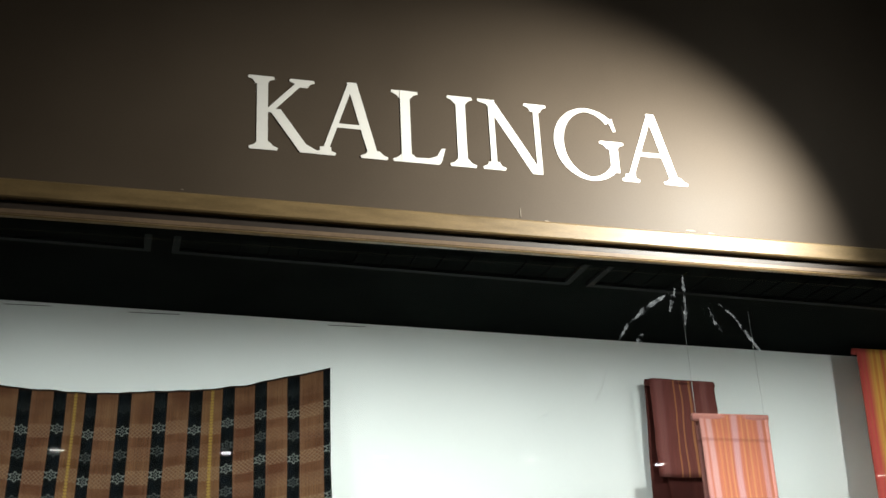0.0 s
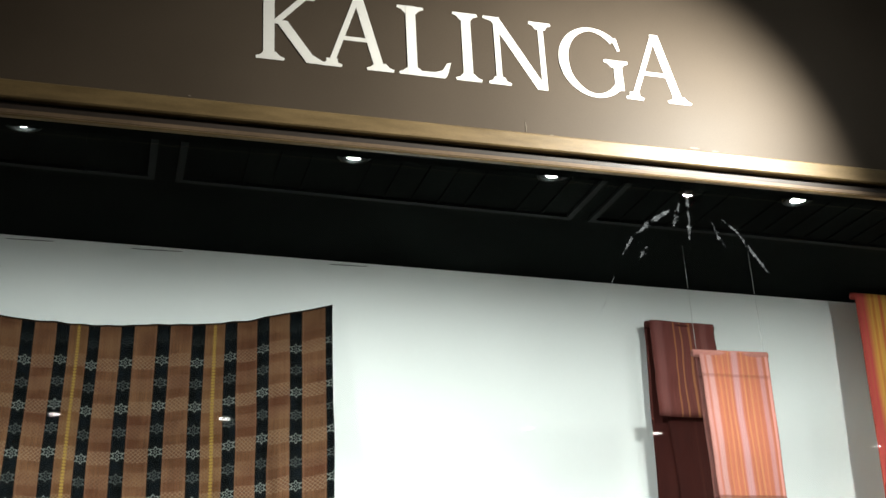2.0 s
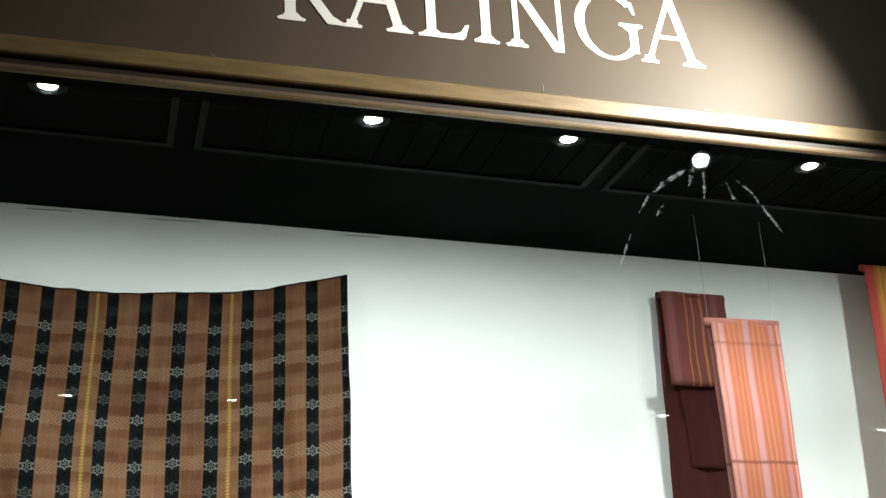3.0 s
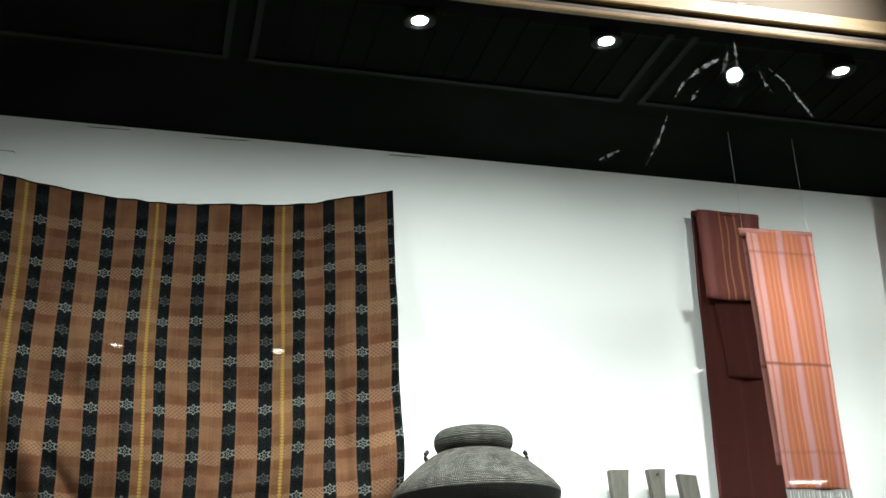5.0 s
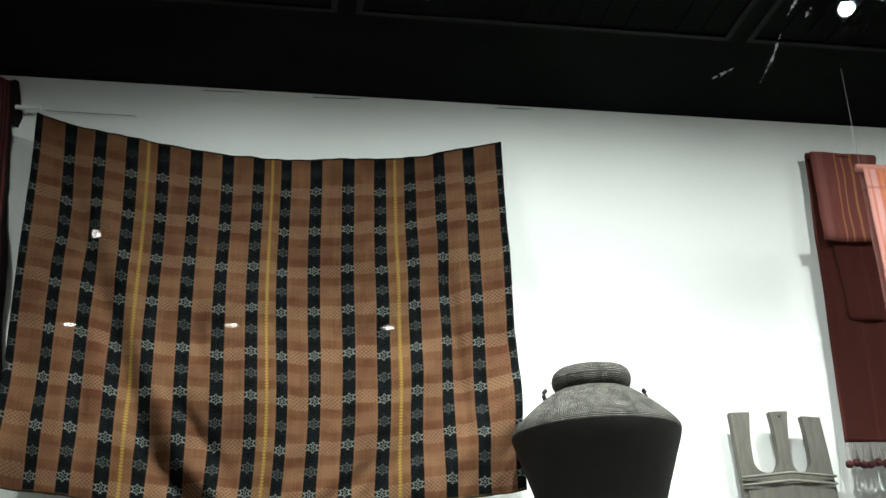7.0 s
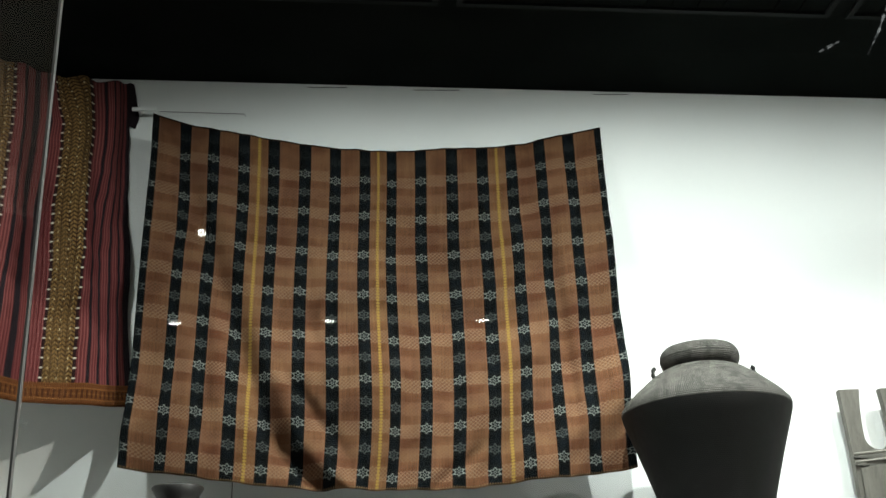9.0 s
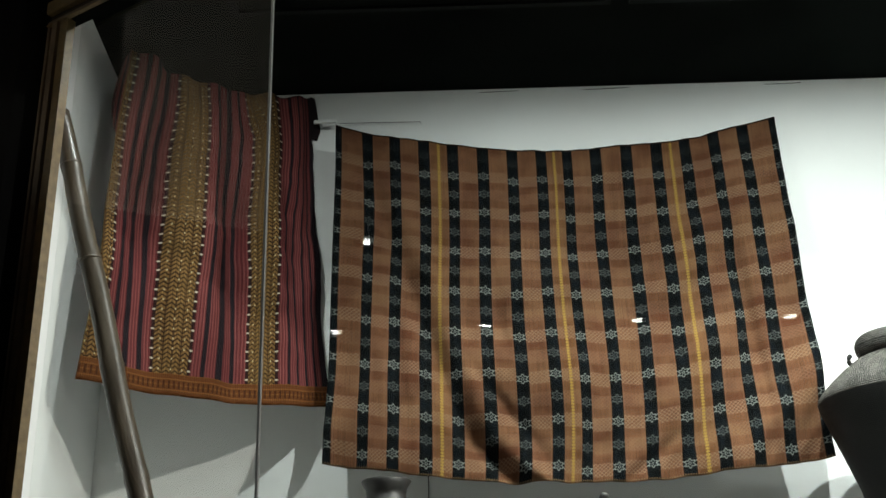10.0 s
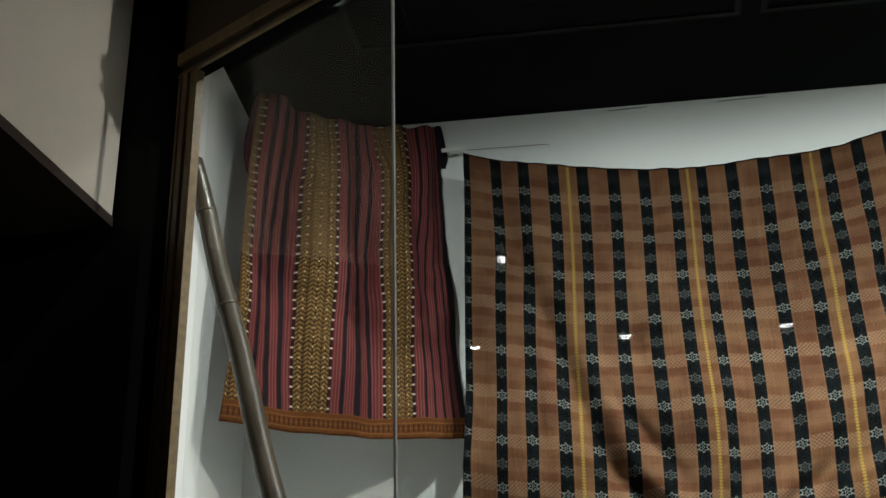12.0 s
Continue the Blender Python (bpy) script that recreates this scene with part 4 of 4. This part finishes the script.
def sign():
    t = thing("lettered_sign", (0.72, 0.0, 2.72), "large white serif letters fixed on the brown fascia", "sign")
    Z0, Z1 = 2.725, 2.897
    depth = [0]

    def stroke(bm, pts):
        depth[0] = (depth[0] + 1) % 7
        y = -0.0010 - 0.0001 * depth[0]
        a = [bm.verts.new((x, y, z)) for x, z in pts]
        b = [bm.verts.new((x, -0.0006, z)) for x, z in pts]
        n = len(pts)
        bm.faces.new(a)
        bm.faces.new(b[::-1])
        for i in range(n):
            bm.faces.new((a[i], b[i], b[(i + 1) % n], a[(i + 1) % n]))

    def leg(bm, xa, za, xb, zb, w):
        """A slanted or upright stroke with level ends, w wide."""
        stroke(bm, [(xa - w / 2, za), (xa + w / 2, za), (xb + w / 2, zb), (xb - w / 2, zb)])

    def serif(bm, x0, x1, z, up):
        """A foot (up=1) or head (up=-1) serif with bracketed, slightly cupped edges."""
        h, m = 0.010 * up, (x0 + x1) / 2
        stroke(bm, [(x0 + 0.002, z), (x0, z + h * 0.6), (x0 + 0.010, z + h), (m - 0.012, z + h * 1.9), (m + 0.012, z + h * 1.9), (x1 - 0.010, z + h), (x1, z + h * 0.6), (x1 - 0.002, z)])

    def capital_a(x0, apex, x1):
        bm = bmesh.new()
        fl, fr = x0 + 0.018, x1 - 0.030
        leg(bm, fl, Z0, apex - 0.004, Z1, 0.013)
        leg(bm, fr, Z0, apex - 0.001, Z1 + 0.006, 0.0215)
        stroke(bm, [(fl + 0.026, 2.7915), (fr - 0.022, 2.7915), (fr - 0.026, 2.8015), (fl + 0.031, 2.8015)])
        serif(bm, x0, x0 + 0.044, Z0, 1)
        serif(bm, x1 - 0.060, x1, Z0, 1)
        return bm

    bm = bmesh.new()
    leg(bm, 0.2535, Z0, 0.2525, Z1, 0.023)
    serif(bm, 0.226, 0.286, Z0, 1)
    serif(bm, 0.222, 0.278, Z1, -1)
    leg(bm, 0.2635, 2.812, 0.334, Z1 - 0.005, 0.0165)
    serif(bm, 0.308, 0.362, Z1, -1)
    leg(bm, 0.344, Z0 + 0.0005, 0.278, 2.821, 0.026)
    stroke(bm, [(0.332, Z0 + 0.0005), (0.384, Z0 + 0.0005), (0.384, Z0 + 0.007), (0.366, Z0 + 0.008), (0.357, Z0 + 0.013), (0.345, Z0 + 0.020)])
    part("letter", bm, LETTER, t, "white letter K")
    part("letter", capital_a(0.362, 0.442, 0.517), LETTER, t, "white letter A")
    bm = bmesh.new()
    leg(bm, 0.557, Z0, 0.557, Z1, 0.0215)
    serif(bm, 0.526, 0.587, Z1, -1)
    serif(bm, 0.527, 0.590, Z0, 1)
    stroke(bm, [(0.56, Z0), (0.628, Z0), (0.634, Z0 + 0.008), (0.643, Z0 + 0.040), (0.634, Z0 + 0.038), (0.624, Z0 + 0.020), (0.606, Z0 + 0.013), (0.56, Z0 + 0.012)])
    part("letter", bm, LETTER, t, "white letter L")
    bm = bmesh.new()
    leg(bm, 0.681, Z0, 0.682, Z1, 0.0215)
    serif(bm, 0.652, 0.712, Z0, 1)
    serif(bm, 0.651, 0.710, Z1, -1)
    part("letter", bm, LETTER, t, "white letter I")
    bm = bmesh.new()
    leg(bm, 0.752, Z0, 0.752, Z1 - 0.012, 0.013)
    leg(bm, 0.857, Z0 + 0.002, 0.857, Z1, 0.0125)
    leg(bm, 0.8515, Z0 - 0.002, 0.7465, Z1, 0.0245)
    serif(bm, 0.726, 0.779, Z0, 1)
    serif(bm, 0.829, 0.883, Z1, -1)
    stroke(bm, [(0.722, Z1), (0.722, Z1 - 0.006), (0.742, Z1 - 0.012), (0.752, Z1 - 0.014), (0.762, Z1)])
    part("letter", bm, LETTER, t, "white letter N")
    bm = bmesh.new()
    cx, cz, rx, rz = 0.980, 2.810, 0.0845, 0.0905
    prev = None
    for k in range(41):
        a = radians(47 + 268 * k / 40)
        thick = 0.0058 + 0.0092 * abs(math.cos(a)) ** 1.3
        ring = [(cx + (rx - s) * math.cos(a), cz + (rz - s) * math.sin(a)) for s in (0.0, thick * 1.55)]
        if prev:
            stroke(bm, [prev[0], ring[0], ring[1], prev[1]])
        prev = ring
    leg(bm, 1.038, 2.744, 1.038, 2.812, 0.0205)
    serif(bm, 1.004, 1.064, 2.821, -1)
    stroke(bm, [(1.031, 2.872), (1.041, 2.881), (1.048, 2.848), (1.042, 2.846)])
    part("letter", bm, LETTER, t, "white letter G")
    part("letter", capital_a(1.051, 1.140, 1.214), LETTER, t, "white letter A")


def marks_on_glass():
    """Streaks on the outside of the glass, pale because the sign lamp's glints are painted in."""
    rng = random.Random(11)
    for pts, w in (([(1.125, 2.462), (1.075, 2.430), (1.035, 2.396)], 0.009), ([(1.030, 2.395), (1.000, 2.350)], 0.006), ([(1.060, 2.372), (1.040, 2.345)], 0.007),
                   ([(0.975, 2.300), (0.945, 2.235), (0.905, 2.170)], 0.004), ([(1.172, 2.512), (1.168, 2.430), (1.163, 2.395)], 0.007), ([(1.150, 2.480), (1.130, 2.425)], 0.007),
                   ([(1.250, 2.450), (1.285, 2.420), (1.318, 2.370), (1.345, 2.330)], 0.007), ([(1.225, 2.440), (1.235, 2.405), (1.250, 2.385)], 0.005),
                   ([(0.80, 2.178), (0.85, 2.205)], 0.006)):
        bm = bmesh.new()
        a, b = [], []
        n = 14
        for k in range(n + 1):
            f = k / n * (len(pts) - 1)
            i = min(int(f), len(pts) - 2)
            p, q = Vector(pts[i]), Vector(pts[i + 1])
            c = p.lerp(q, f - i)
            d = (q - p).normalized()
            h = w * (0.25 + 0.75 * rng.random()) * math.sin(math.pi * (0.08 + 0.84 * k / n))
            a.append(bm.verts.new((c.x - d.y * h, 0.0075, c.y + d.x * h)))
            b.append(bm.verts.new((c.x + d.y * h, 0.0075, c.y - d.x * h)))
        for k in range(n):
            bm.faces.new((a[k], a[k + 1], b[k + 1], b[k]))
        ob = mesh_object("smear_glint", bm, SMEAR_GLINT)
        ob.visible_shadow = False
        tagged(ob, "pale streak on the outside of the glass, lamp glint painted in", "smear", "smears on the glass")


def scuffs():
    """Bare marks where the fascia's paint is knocked, above the moulding."""
    rng = random.Random(3)
    for x, z, w, h in ((0.803, 2.628, 0.0028, 0.030), (0.862, 2.613, 0.012, 0.004), (1.205, 2.616, 0.030, 0.005), (1.255, 2.613, 0.022, 0.004), (0.10, 2.622, 0.008, 0.003)):
        bm = bmesh.new()
        n = 12
        ring = []
        for k in range(n):
            a = 2 * math.pi * k / n
            q = 0.55 + 0.45 * rng.random()
            ring.append((x + w / 2 * q * math.cos(a), z + h / 2 * q * math.sin(a)))
        front = [bm.verts.new((px, -0.0009, pz)) for px, pz in ring]
        back = [bm.verts.new((px, -0.0003, pz)) for px, pz in ring]
        bm.faces.new(front)
        bm.faces.new(back[::-1])
        for k in range(n):
            bm.faces.new((front[k], back[k], back[(k + 1) % n], front[(k + 1) % n]))
        tagged(mesh_object("paint_scuff", bm, SCUFF), "pale knocked mark in the fascia's brown paint", "scuff", "scuffs on the fascia")


def street_lamps():
    t = thing("sign_spotlight", SIGN_LAMP, "small metal spotlight on a stem, lit, facing the sign", "spotlight")
    d = (Vector((1.05, 0.0, 2.65)) - Vector(SIGN_LAMP)).normalized()
    s = Vector(SIGN_LAMP)
    part("head", tube(bmesh.new(), [s - d * 0.11, s - d * 0.10, s - d * 0.02, s + d * 0.004], [0.02, 0.03, 0.036, 0.038], 24), BLACK, t, smooth=True)
    part("lamp_glass", tube(bmesh.new(), [s + d * 0.0045, s + d * 0.008], 0.021, 24), SIGN_GLOW, t, "bright lamp glass")
    part("stem", tube(bmesh.new(), [s - d * 0.09 + Vector((0, 0, 0.025)), Vector((s.x - d.x * 0.09, s.y - d.y * 0.09, 3.63))], 0.008, 10), BLACK, t)
    t = thing("track_spotlight", TRACK_LAMP, "white corridor spotlight under the ceiling, lit", "spotlight")
    s = Vector(TRACK_LAMP)
    d = (Vector((-1.2, 0, 1.6)) - s).normalized()
    part("head", tube(bmesh.new(), [s - d * 0.10, s - d * 0.09, s - d * 0.004], [0.025, 0.034, 0.036], 24), METAL, t, smooth=True)
    part("lamp_glass", tube(bmesh.new(), [s - d * 0.003, s + d * 0.002], 0.019, 24), CORRIDOR_GLOW, t, "bright lamp glass")
    part("lamp_core", tube(bmesh.new(), [s + d * 0.0025, s + d * 0.006], 0.007, 16), BLACK, t, "dark lamp centre")
    part("stem", tube(bmesh.new(), [s - d * 0.06, Vector((s.x - d.x * 0.06, s.y - d.y * 0.06, 3.119))], 0.008, 10), METAL, t)
    for x, y in CORRIDOR_LAMPS:
        t = thing("corridor_downlight", (x, y, 3.12), "small round downlight in the corridor ceiling, lit", "ceiling light", "corridor downlights")
        part("ring", lathe(bmesh.new(), [(0.038, -0.001), (0.05, -0.001), (0.05, -0.006), (0.038, -0.006), (0.038, -0.001)], (x, y, 3.12), 28), METAL, t, smooth=True)
        part("lamp_glass", tube(bmesh.new(), [(x, y, 3.119), (x, y, 3.113)], 0.037, 24), CORRIDOR_GLOW, t, "bright lamp glass")
    t = thing("corridor_tube_light", (7.1, -9.1, 3.12), "short linear light in the corridor ceiling, lit", "ceiling light")
    part("tray", boxed((6.86, -9.17, 3.09), (7.34, -9.03, 3.119)), METAL, t)
    part("tube", boxed((6.89, -9.14, 3.07), (7.31, -9.06, 3.0895), 0.008), CORRIDOR_GLOW, t, "bright white tube")


sign()
marks_on_glass()
scuffs()
street_lamps()
